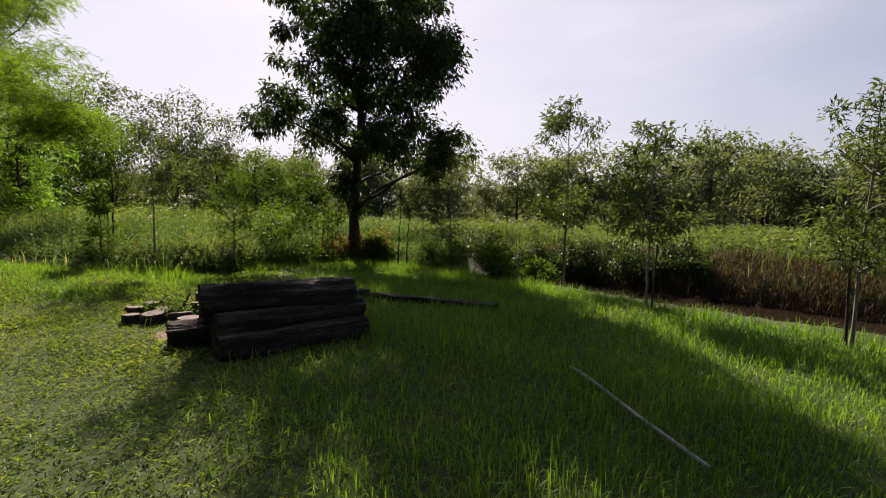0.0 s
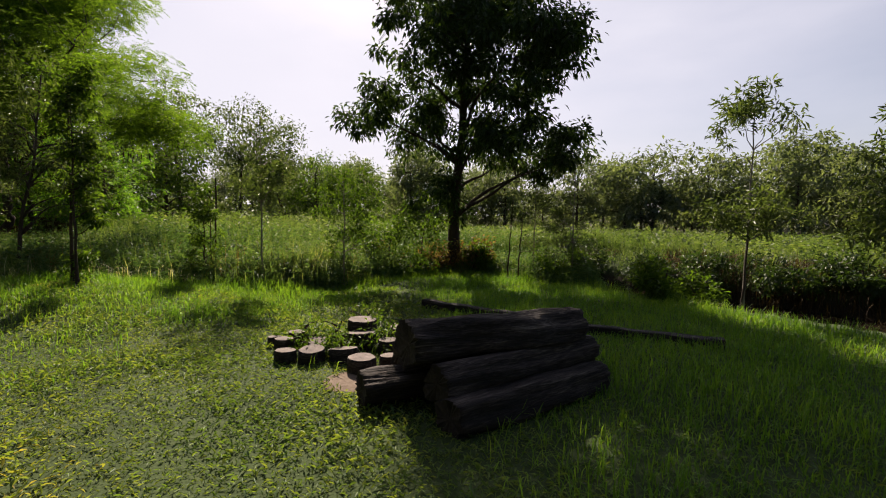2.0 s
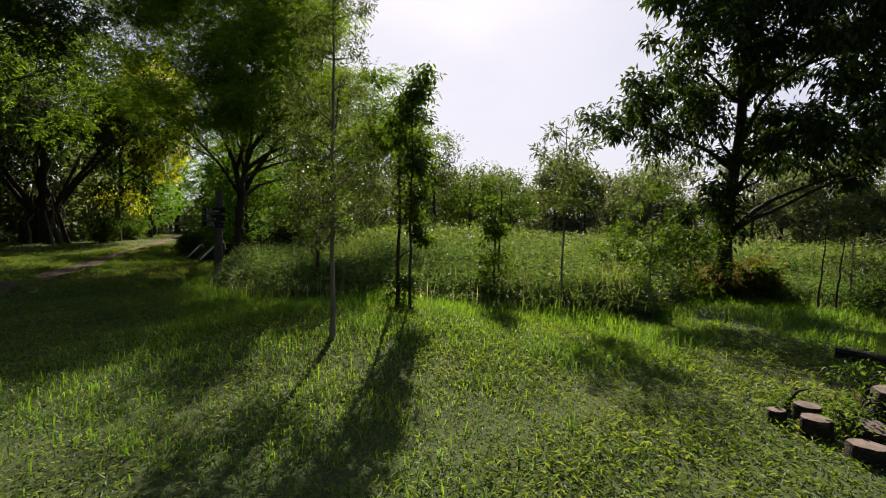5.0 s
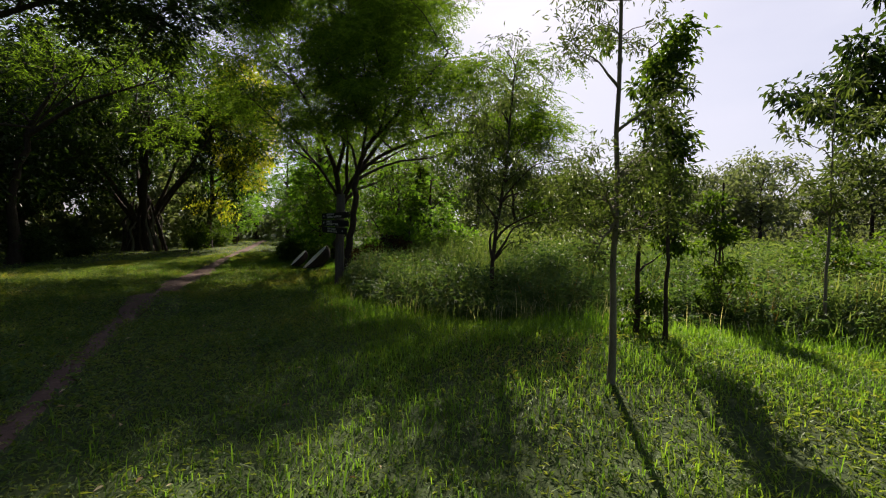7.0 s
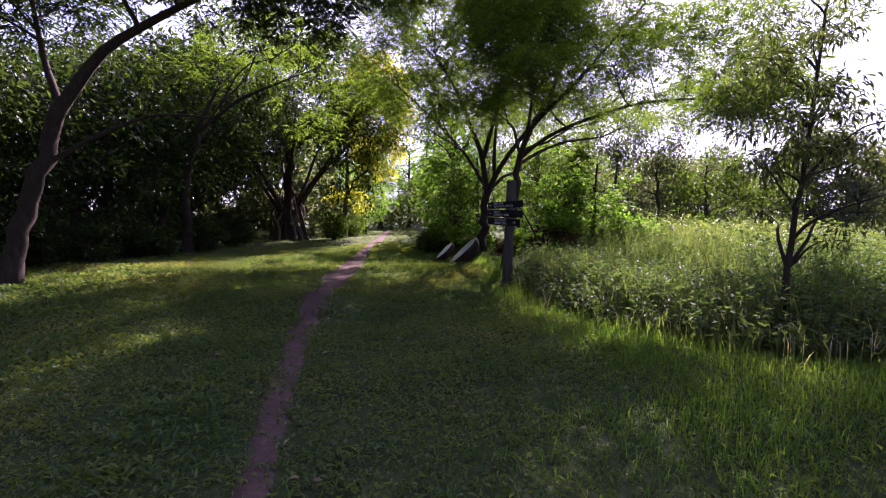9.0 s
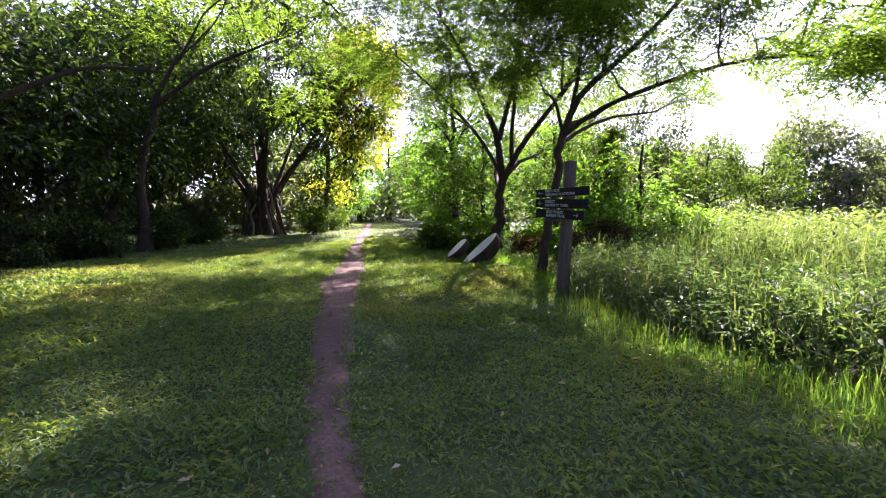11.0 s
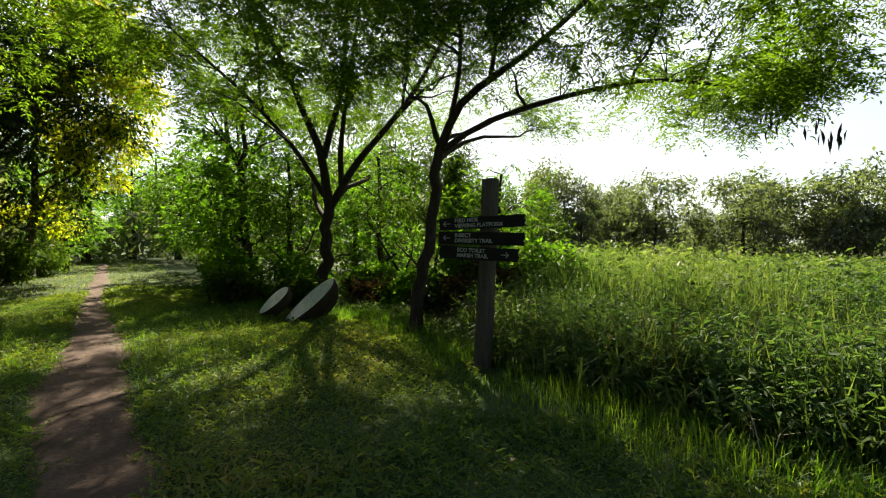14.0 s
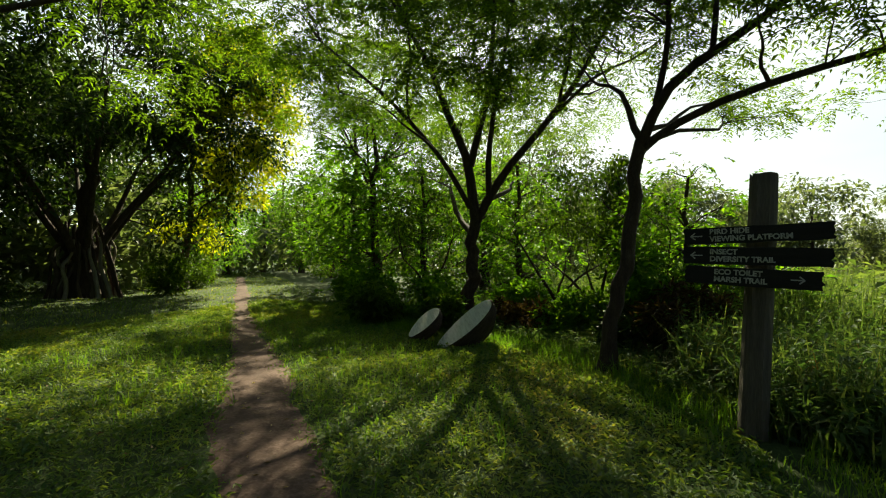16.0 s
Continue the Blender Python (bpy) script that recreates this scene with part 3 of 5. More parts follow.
def tree(name, x, y, label, trunk, r0, shapes, clusters, per, lsize, lwide, mat, bark=BARK, limbs=6, spread=0.5, droop=0.3, category="tree", group="", gaps=0.35, twig=0.012, start=0.45, flare=1.5, turn=0.0, flat=0.7, rise=0.12, tight=0.55, taper=0.72, stems=(), spray=0.0):
    """A tree on the ground at x, y. trunk: its axis as points above the foot; shapes: ellipsoids (centre, radii) of the crown."""
    top = thing(name, x, y, float(height(x, y)) - 0.03, label, category, group, turn)
    tp = np.array(trunk, float)
    cum_ = np.concatenate([[0], np.cumsum(np.linalg.norm(np.diff(tp, axis=0), axis=1))])
    s = np.linspace(0, cum_[-1], 14)
    ax = np.stack([np.interp(s, cum_, tp[:, k]) for k in range(3)], 1)
    ax[1:-1, :2] += rng.normal(0, r0 * 0.25, (12, 2))
    rad = r0 * (1 - taper * (s / s[-1]) ** 0.8)
    rad[0] *= flare
    rad[1] *= 1 + (flare - 1) * 0.3
    part("trunk", mesh_of("trunk", *(lambda vq: (vq[0], (), vq[1]))(tube(ax, rad, 10))), bark, top)
    axes, arad = [ax[int(14 * start):]], [rad[int(14 * start):]]
    for pts, ra, rb in stems:
        sp_ = np.array(pts, float)
        cu_ = np.concatenate([[0], np.cumsum(np.linalg.norm(np.diff(sp_, axis=0), axis=1))])
        s2 = np.linspace(0, cu_[-1], 12)
        sa = np.stack([np.interp(s2, cu_, sp_[:, k]) for k in range(3)], 1)
        sa[1:-1] = (sa[:-2] + 2 * sa[1:-1] + sa[2:]) / 4
        sr = np.linspace(ra, rb, 12)
        v, q = tube(sa, sr, 8)
        part("stem", mesh_of("stem", v, (), q), bark, top)
        axes.append(sa[3:])
        arad.append(sr[3:])
    axes, arad = np.concatenate(axes), np.concatenate(arad)
    # cluster centres inside the crown
    cs = []
    vol = np.array([np.prod(sh[1]) for sh in shapes])
    cnt = np.maximum(1, np.round(clusters * vol / vol.sum())).astype(int)
    for (c, rr_), k in zip(shapes, cnt):
        got = 0
        tries = 0
        while got < k and tries < 40 * k:
            tries += 1
            d = rng.normal(size=3)
            d *= rng.uniform(0.25, 1) ** 0.5 / np.linalg.norm(d)
            p = np.array(c) + d * np.array(rr_)
            if noise.noise(Vector(p * 0.9 + np.array([x, y, 0]))) < -gaps * 0.5:
                continue
            cs.append(p)
            got += 1
    cs = np.array(cs if cs else [sh[0] for sh in shapes], float)
    # main limbs to spread-out clusters
    pick_ = [int(rng.integers(len(cs)))]
    dist = np.linalg.norm(cs - cs[pick_[0]], axis=1)
    while len(pick_) < min(limbs, len(cs)):
        pick_.append(int(dist.argmax()))
        dist = np.minimum(dist, np.linalg.norm(cs - cs[pick_[-1]], axis=1))
    nodes, nrad = [], []
    for i in pick_:
        c = cs[i]
        hz = np.linalg.norm(axes[:, :2] - c[:2], axis=1)
        k = int((np.linalg.norm(axes - c, axis=1) + 2.0 * np.maximum(0, axes[:, 2] - (c[2] - 0.45 * hz))).argmin())
        ln_ = curve(axes[k].copy(), c, 10, rise * rng.uniform(0.5, 1.3), 0.035)
        rl = (arad[k] * spread + 0.004 - twig * 0.5) * (1 - np.linspace(0, 1, 10)) ** 1.3 + twig * 0.5
        v, q = tube(ln_, rl, 6)
        part("limb", mesh_of("limb", v, (), q), bark, top)
        nodes.append(ln_[2:])
        nrad.append(rl[2:])
    nodes.append(axes)
    nrad.append(arad)
    nodes, nrad = np.concatenate(nodes), np.concatenate(nrad)
    tw = []
    for i, c in enumerate(cs):
        if i in pick_:
            continue
        dd = np.linalg.norm(nodes - c, axis=1) + 0.7 * np.maximum(0, nodes[:, 2] - c[2] + 0.1)
        j = int(dd.argmin())
        ln_ = curve(nodes[j], c, 4, 0.10 * rng.uniform(-0.3, 1), 0.05)
        r_ = min(nrad[j] * 0.7, twig * 1.6)
        tw.append(tube(ln_, np.linspace(r_, twig * 0.3, 4), 3))
    if tw:
        v, q = join(tw)
        tagged(part("twigwork", mesh_of("twigwork", v, (), q), bark, top), kind="stuff")
    # leaves round the clusters
    mean = np.mean([np.mean(sh[1]) for sh in shapes])
    cr_ = tight * mean / max(len(cs) / len(shapes), 1) ** (1 / 3)
    count = per if not spray else max(1, per // 10)
    rep = np.repeat(np.arange(len(cs)), count)
    jit = rng.normal(0, 1, (len(rep), 3)) * cr_ * rng.uniform(0.6, 1.3, len(cs))[rep][:, None] * np.array([[1, 1, flat]])
    pos = cs[rep] + jit
    way = rng.normal(0, 0.7, (len(rep), 3)) + jit / (np.linalg.norm(jit, axis=1)[:, None] + 1e-6) - np.array([[0, 0, droop]])
    if spray:
        # each frond carries leaflets in two rows along its stalk
        way[:, 2] *= 0.6
        way /= np.linalg.norm(way, axis=1)[:, None] + 1e-9
        side = np.cross(way, np.array([[0, 0, 1.0]]))
        side /= np.linalg.norm(side, axis=1)[:, None] + 1e-9
        ks = np.arange(10)
        fl = spray * rng.uniform(0.7, 1.3, len(rep))
        along = (0.15 + 0.85 * (ks // 2) / 4)[None, :, None]
        sgn = np.where(ks % 2 == 0, 1.0, -1.0)[None, :, None]
        p2 = pos[:, None] + way[:, None] * along * fl[:, None, None] - np.array([0, 0, 1.0]) * (along ** 2 * 0.25) * fl[:, None, None]
        w2 = way[:, None] * 0.55 + side[:, None] * sgn + rng.normal(0, 0.12, (len(rep), 10, 3)) - np.array([0, 0, 0.15])
        pos, way = p2.reshape(-1, 3), w2.reshape(-1, 3)
    ls = lsize * rng.uniform(0.6, 1.35, len(pos))
    v, t = leaves(pos, way, ls, ls * lwide * rng.uniform(0.8, 1.2, len(pos)))
    v = v.reshape(-1, 3)
    tagged(part("crown", mesh_of("crown", v, t), mat, top), kind="stuff")
    return top


# the broad-leaved tree beyond the log bench
tree("broadleaf_tree", -2.85, 14.25, "tall broad-leaved tree with dark drooping leaves", [(0, 0, 0), (0.1, 0, 2.0), (0.25, 0, 4.2), (0.45, 0.1, 7.4), (0.5, 0.1, 9.8)], 0.165,
     [((0.5, -0.4, 6.0), (2.7, 2.3, 1.3)), ((1.7, -1.7, 5.4), (1.6, 1.5, 1.3)), ((1.9, -1.5, 3.4), (1.4, 1.2, 0.7)), ((-0.9, 0, 4.0), (1.6, 1.6, 0.7)), ((1.7, 0.2, 3.6), (2.0, 1.8, 0.9)), ((0.5, 0, 7.8), (2.3, 2.2, 1.3)), ((-0.9, 0.2, 8.2), (2.0, 1.9, 0.9)), ((-0.6, -0.2, 2.3), (0.7, 0.8, 0.7)), ((2.9, 0, 2.9), (0.7, 0.9, 0.4)), ((0.6, 0, 9.7), (1.7, 1.7, 1.2)), ((-1.7, -0.3, 4.3), (1.3, 1.3, 0.9)), ((-0.1, -0.2, 1.5), (0.5, 0.5, 1.0))],
     470, 105, 0.155, 0.40, LEAF_DARK, limbs=30, droop=0.9, gaps=0.06, twig=0.016, start=0.2, flare=1.7, tight=0.44, rise=0.15)
# young trees in the lawn and on the bank
SAP = "thin young tree with small grey-green leaves, planted in the grass"


def sapling(x, y, h, w, mat=LEAF_GREY, lean=0.0, n=46, per=30, ls=0.08, bare=0.42, label=SAP, r=0.024, wide=0.26, tight=0.30):
    return tree("sapling", x, y, label, [(0, 0, 0), (lean * 0.5, 0, h * 0.5), (lean, 0, h * 0.93)], r,
                [((lean * 0.8, 0, h * (bare + 1) / 2), (w, w, h * (1 - bare) / 2)), ((lean, 0, h * 0.9), (w * 0.45, w * 0.45, h * 0.12)), ((lean * 0.6, 0, h * (bare + 0.12)), (w * 1.2, w * 1.2, h * 0.12))],
                n, per, ls, wide, mat, BARK_PALE if w > 0.46 else BARK, limbs=12, spread=0.6, droop=0.1, group="young planted trees", twig=0.006, start=0.3, flare=1.2, tight=tight, rise=0.05, gaps=0.2)


sapling(-8.36, 6.43, 4.8, 0.50, n=170, per=60, bare=0.20, r=0.03, ls=0.052, tight=0.34)
tree("sapling", -8.24, 7.92, "young tree wrapped in green climbing vine up its stem", [(0, 0, 0), (0.03, 0, 1.5), (0.06, 0, 3.1)], 0.03,
     [((0.03 + 0.04 * (k % 2), 0, 0.25 + 0.36 * k), (0.22 + 0.09 * (k % 3) + 0.018 * k, 0.24 + 0.018 * k, 0.28)) for k in range(9)], 130, 40, 0.075, 0.42, LEAF_MID, limbs=14, spread=0.5, droop=0.4, group="young planted trees", twig=0.006, start=0.05, flare=1.2, tight=0.42, rise=0.02, gaps=0.1)
sapling(-7.95, 7.7, 2.9, 0.25, n=24, bare=0.35)
sapling(-6.11, 9.75, 3.3, 0.60, n=60, bare=0.52, ls=0.10)
sapling(-7.3, 10.05, 2.0, 0.32, LEAF_MID, n=26, per=20, bare=0.62, label="young tree with large yellow-green leaves above the reeds", ls=0.10, wide=0.36, r=0.018)
sapling(-7.25, 9.75, 1.5, 0.34, LEAF_MID, n=60, per=36, bare=0.0, label="vine-covered stem standing in the reeds")
sapling(-4.72, 10.4, 2.6, 0.55, LEAF_MID, n=60, bare=0.25)
tree("sapling", -10.3, 8.95, "leafy willow-like young tree at the wetland edge", [(0, 0, 0), (0.05, 0.1, 1.2), (0.15, 0.3, 2.4), (0.25, 0.4, 3.8)], 0.04,
     [((0.2, 0.4, 2.7), (1.0, 0.95, 1.0)), ((0.35, 0.4, 1.7), (0.9, 0.9, 0.6)), ((0.25, 0.4, 3.7), (0.6, 0.6, 0.55)), ((-0.1, 0, 0.7), (0.6, 0.6, 0.5))], 110, 52, 0.085, 0.22, LEAF_GREY, BARK, limbs=24, spread=0.6, droop=0.8, group="young planted trees", twig=0.006, start=0.1, flare=1.3, tight=0.34, rise=0.28, gaps=0.0)
sapling(2.57, 9.7, 4.3, 0.72, n=90, bare=0.30, ls=0.12)
sapling(3.4, 7.6, 3.2, 0.66, n=90, bare=0.36, ls=0.11)
sapling(4.93, 5.45, 3.3, 0.60, n=90, bare=0.28, lean=0.1, ls=0.09)
sapling(-1.30, 13.2, 2.2, 0.15, n=10, bare=0.7, lean=0.1)
sapling(-1.05, 13.1, 2.1, 0.15, n=10, bare=0.7, lean=0.12)
sapling(0.2, 12.6, 3.7, 0.7, n=100, bare=0.10, label="slim young tree with a dark leafy base by the bank")
sapling(-0.6, 13.6, 2.6, 0.5, n=50, bare=0.2)


def bush(x, y, w, h, mat, label, n=26, per=40, ls=0.12, wide=0.4, stems=5):
    return tree("bush", x, y, label, [(0, 0, 0), (0.05, 0.02, h * 0.4), (0.1, 0.05, h * 0.7)], 0.03, [((0, 0, h * 0.55), (w, w, h * 0.45)), ((w * 0.4, -w * 0.2, h * 0.35), (w * 0.6, w * 0.6, h * 0.3))],
                int(n * 1.4), int(per * 1.6), ls, wide, mat, BARK, limbs=stems, spread=0.8, droop=0.1, category="bush", twig=0.008, start=0.1, flare=1.1)


# bushes along the bank and at the foot of the broad-leaved tree
BANK = "leafy green bush on the river bank"
for bx, by, bw, bh in [(1.4, 10.2, 0.5, 0.9), (2.1, 10.6, 0.45, 0.7), (0.0, 13.0, 0.6, 1.0), (-3.6, 13.6, 0.7, 2.3), (-4.3, 12.7, 0.8, 1.7), (-5.2, 13.4, 0.7, 1.6), (-2.2, 13.7, 0.45, 0.9), (6.4, 5.2, 0.5, 0.6)]:
    bush(bx, by, bw, bh, LEAF_MID, BANK, 22, 36, 0.10)
for bx, by, bw, bh in [(4.3, 14.9, 0.9, 1.1), (5.6, 13.7, 0.9, 1.2), (6.9, 12.9, 0.8, 1.0), (2.9, 16.0, 0.9, 1.2), (1.4, 17.4, 1.0, 1.2)]:
    bush(bx, by, bw, bh, LEAF_DARK, "dark low shrub on the far bank of the channel", 26, 40, 0.12)
for bx, by in [(-4.9, 13.6), (-2.0, 14.4), (-3.2, 13.95), (-2.5, 13.9)]:
    bush(bx, by, 0.5, 1.0, DRY, "dry brown shrub at the foot of the tree", 16, 30, 0.10)

# ---- trees beside the lane ----
POD = solid("dry_pod", [(0.3, (0.02, 0.013, 0.009)), (0.7, (0.06, 0.04, 0.028))], 8, 0.8, 0.3, None, 40)
tree("feathery_tree", -18.95, 16.7, "tree with several dark stems and light feathery leaves", [(-0.1, -0.03, 0), (-0.14, -0.04, 0.5), (-0.05, -0.01, 1.5), (0.03, 0.01, 2.4)], 0.17,
     [((0.0, 0, 8.4), (4.8, 4.2, 1.4)), ((-3.0, -0.8, 6.3), (2.8, 2.6, 1.3)), ((2.4, -0.8, 6.2), (2.4, 2.4, 1.2)), ((-0.4, -1.8, 5.6), (2.6, 1.8, 0.8)), ((-4.2, -0.5, 7.2), (2.2, 2.6, 1.2)), ((-0.2, 0.5, 10.0), (4.7, 4.4, 1.4)), ((0.1, -0.2, 9.2), (4.7, 4.2, 1.4)), ((-0.8, 0.6, 9.8), (4.6, 4.0, 1.2)), ((-0.4, 0.5, 10.2), (4.6, 4.4, 1.3)), ((-0.2, -0.2, 9.4), (4.6, 4.2, 1.2)), ((-2.0, 0.6, 9.6), (4.4, 4.0, 1.2)), ((-1.6, -1.2, 5.0), (3.2, 2.2, 0.8)), ((1.6, -0.6, 5.0), (2.4, 2.0, 0.8)), ((0.0, 3.2, 7.4), (4.2, 2.6, 1.4)), ((1.6, 3.0, 5.8), (3.0, 2.2, 1.0)), ((-1.2, 4.4, 4.8), (3.2, 1.5, 1.2))],
     1300, 180, 0.095, 0.35, LEAF_FEATHER, limbs=36, spread=0.62, droop=0.5, gaps=0.0, twig=0.012, start=0.85, flat=0.5, rise=0.18, tight=0.46, taper=0.30, spray=0.30,
     stems=[([(0.03, 0.01, 2.3), (-0.09, -0.02, 3.0), (-0.09, -0.03, 3.6), (-0.5, -0.14, 4.4), (-0.9, -0.3, 5.6), (-1.8, -0.6, 7.2)], 0.115, 0.03),
            ([(-0.09, -0.03, 3.5), (0.03, 0.1, 4.2), (0.25, 0.3, 5.2), (0.3, 0.6, 7.8)], 0.085, 0.03),
            ([(0.03, 0.02, 2.3), (0.33, 0.08, 2.9), (0.69, 0.15, 3.5), (1.3, 0.25, 4.15), (2.1, 0.3, 5.2), (3.0, 0.2, 6.8)], 0.10, 0.03),
            ([(0.3, 0.07, 2.85), (0.26, 0.06, 3.6), (0.4, 0.0, 4.6), (0.9, -0.5, 6.6)], 0.07, 0.025),
            ([(-0.1, 0.0, 2.6), (-0.6, -0.3, 3.6), (-1.6, -0.8, 4.8), (-3.2, -1.0, 6.2)], 0.06, 0.02)])
leaning = tree("leaning_tree", -16.3, 13.55, "slender leaning tree with feathery leaves and dark hanging pods", [(-0.05, 0.05, 0), (0.04, 0.05, 0.8), (0.21, 0.04, 1.7), (0.38, 0.03, 3.05)], 0.105,
     [((1.6, -0.2, 5.8), (2.6, 2.2, 1.0)), ((4.2, -0.5, 4.9), (2.6, 1.8, 0.5)), ((0.2, 0.3, 6.4), (2.2, 1.8, 1.0)), ((4.8, -0.6, 4.4), (1.5, 1.4, 0.5)), ((3.0, -1.6, 4.7), (1.8, 1.0, 0.4)), ((0.5, 0.4, 8.0), (2.9, 2.6, 1.1)), ((1.8, -0.4, 4.7), (2.4, 1.6, 0.6)), ((-0.6, 0, 5.0), (1.4, 1.4, 0.7)), ((3.8, -0.4, 4.1), (2.8, 1.6, 0.7)), ((5.0, -0.4, 4.0), (1.3, 1.4, 0.6)), ((4.9, 0.9, 3.9), (1.5, 1.3, 0.6)), ((2.8, 3.0, 4.5), (1.4, 1.4, 0.6)), ((5.3, -0.6, 3.35), (0.9, 1.0, 0.5)), ((4.2, 2.0, 4.3), (1.4, 1.2, 0.5))],
     640, 170, 0.078, 0.32, LEAF_FEATHER, limbs=24, spread=0.6, droop=0.6, gaps=-0.06, twig=0.009, start=0.9, flat=0.5, rise=0.10, tight=0.46, taper=0.25, spray=0.26,
     stems=[([(0.38, 0.03, 3.0), (0.65, 0.0, 3.72), (1.17, -0.08, 4.05), (1.56, -0.18, 4.25), (2.2, -0.35, 4.7), (3.4, -0.4, 5.8)], 0.075, 0.02),
            ([(0.37, 0.03, 2.95), (0.8, -0.02, 3.27), (1.39, -0.13, 3.49), (2.09, -0.35, 3.62), (3.4, -0.5, 3.85), (5.6, 0.2, 3.75)], 0.055, 0.012),
            ([(0.55, 0.01, 3.5), (0.68, 0.0, 4.1), (0.71, 0.0, 4.8), (0.5, 0.2, 6.2)], 0.045, 0.015),
            ([(1.17, -0.08, 4.05), (1.3, 0.2, 5.0), (0.6, 0.4, 7.2)], 0.04, 0.015)])
for k in range(42):
    a_, b_, zz_ = ((5.5, 0.45, 3.55), (5.4, -0.95, 2.95), (4.9, 1.0, 3.9))[k % 3]
    a_, b_, zz_ = a_ + rng.normal(0, 0.16), b_ + rng.normal(0, 0.16), zz_ + rng.normal(0, 0.10)
    v, f = leaves(np.array([[a_, b_, zz_]]), np.array([[rng.normal(0, 0.15), rng.normal(0, 0.15), -1.0]]), np.array([rng.uniform(0.12, 0.22)]), np.array([0.036]))
    part("pod", mesh_of("pod", v, f), POD, leaning, "dark dry seed pod")
FIG_STEMS = []
for k in range(8):
    a = 2 * math.pi * k / 8 + 0.3
    c_, s_ = math.cos(a), math.sin(a)
    FIG_STEMS.append(([(0.25 * c_, 0.25 * s_, 1.2 + 0.1 * (k % 3)), (0.8 * c_, 0.8 * s_, 2.2), (1.5 * c_, 1.5 * s_, 3.1 + 0.3 * (k % 2)), (2.9 * c_, 2.9 * s_, 4.6 + 0.5 * (k % 3)), (4.4 * c_, 4.4 * s_, 6.6)], 0.13, 0.04))
fig = tree("fig_tree", -34.0, 18.8, "large old fig tree with hanging roots round a thick trunk", [(0, 0, 0), (0, 0, 1.3), (0.1, 0, 2.2), (0.3, 0, 7.0)], 0.42,
     [((0, 0, 8.8), (6.6, 6.4, 3.2)), ((2.6, 3.4, 5.4), (3.0, 3.2, 2.4)), ((-3.5, -3.0, 5.4), (3.4, 3.2, 2.2)), ((1.5, -2.8, 5.6), (3.2, 2.8, 1.6)), ((2.6, 2.4, 2.6), (1.4, 1.4, 1.4))],
     400, 110, 0.22, 0.42, LEAF_DARK, limbs=22, spread=0.30, droop=0.4, gaps=0.25, twig=0.03, start=0.30, flare=1.9, rise=0.16, tight=0.5, stems=FIG_STEMS)
for k in range(26):
    a = 2 * math.pi * k / 26 + rng.uniform(-0.12, 0.12)
    r1, r2, z1 = rng.uniform(0.45, 0.95), rng.uniform(0.85, 1.3), rng.uniform(1.6, 2.9)
    v, q = tube(curve(np.array([r1 * math.cos(a) * 0.8, r1 * math.sin(a) * 0.8, z1]), np.array([r2 * math.cos(a + 0.2), r2 * math.sin(a + 0.2), -0.05]), 9, 0.0, 0.04), np.linspace(0.04, rng.uniform(0.04, 0.10), 9), 6)
    part("root", mesh_of("root", v, (), q), BARK_PALE if k % 3 == 0 else BARK, fig, "pale hanging root" if k % 3 == 0 else "dark hanging root")
tree("yellowing_tree", -33.2, 22.2, "tree with sunlit yellow-green leaves beside the lane", [(0, 0, 0), (0.2, 0.2, 3.0), (0.4, 0.3, 7.5)], 0.20,
     [((2.4, 1.0, 9.6), (2.3, 2.3, 2.0)), ((2.2, 0.9, 7.4), (2.6, 2.6, 2.2)), ((2.0, 1.0, 5.2), (2.1, 2.1, 1.6)), ((0.6, 0.3, 2.6), (1.5, 1.5, 1.2))],
     270, 60, 0.20, 0.45, LEAF_YELLOW, limbs=12, droop=0.4, gaps=0.3, twig=0.02, start=0.2, tight=0.5)

tree("overhanging_tree", -29.0, 11.0, "tall dark-stemmed tree with bright fronds hanging over the lane", [(0, 0, 0), (0.1, 0.05, 2.5), (0.5, 0.3, 4.6), (1.4, 0.8, 6.4)], 0.20,
     [((4.6, 2.8, 5.6), (1.5, 1.5, 1.7)), ((2.6, 1.6, 7.8), (3.2, 2.6, 1.4)), ((5.2, 3.2, 7.6), (2.0, 2.0, 1.2)), ((0.2, 0, 6.4), (1.8, 1.8, 1.2))],
     120, 130, 0.11, 0.32, LEAF_FEATHER, limbs=14, spread=0.6, droop=0.7, gaps=0.3, twig=0.014, start=0.6, spray=0.34, tight=0.5,
     stems=[([(0.5, 0.3, 4.6), (2.0, 1.2, 5.8), (4.0, 2.4, 6.6)], 0.10, 0.03)])

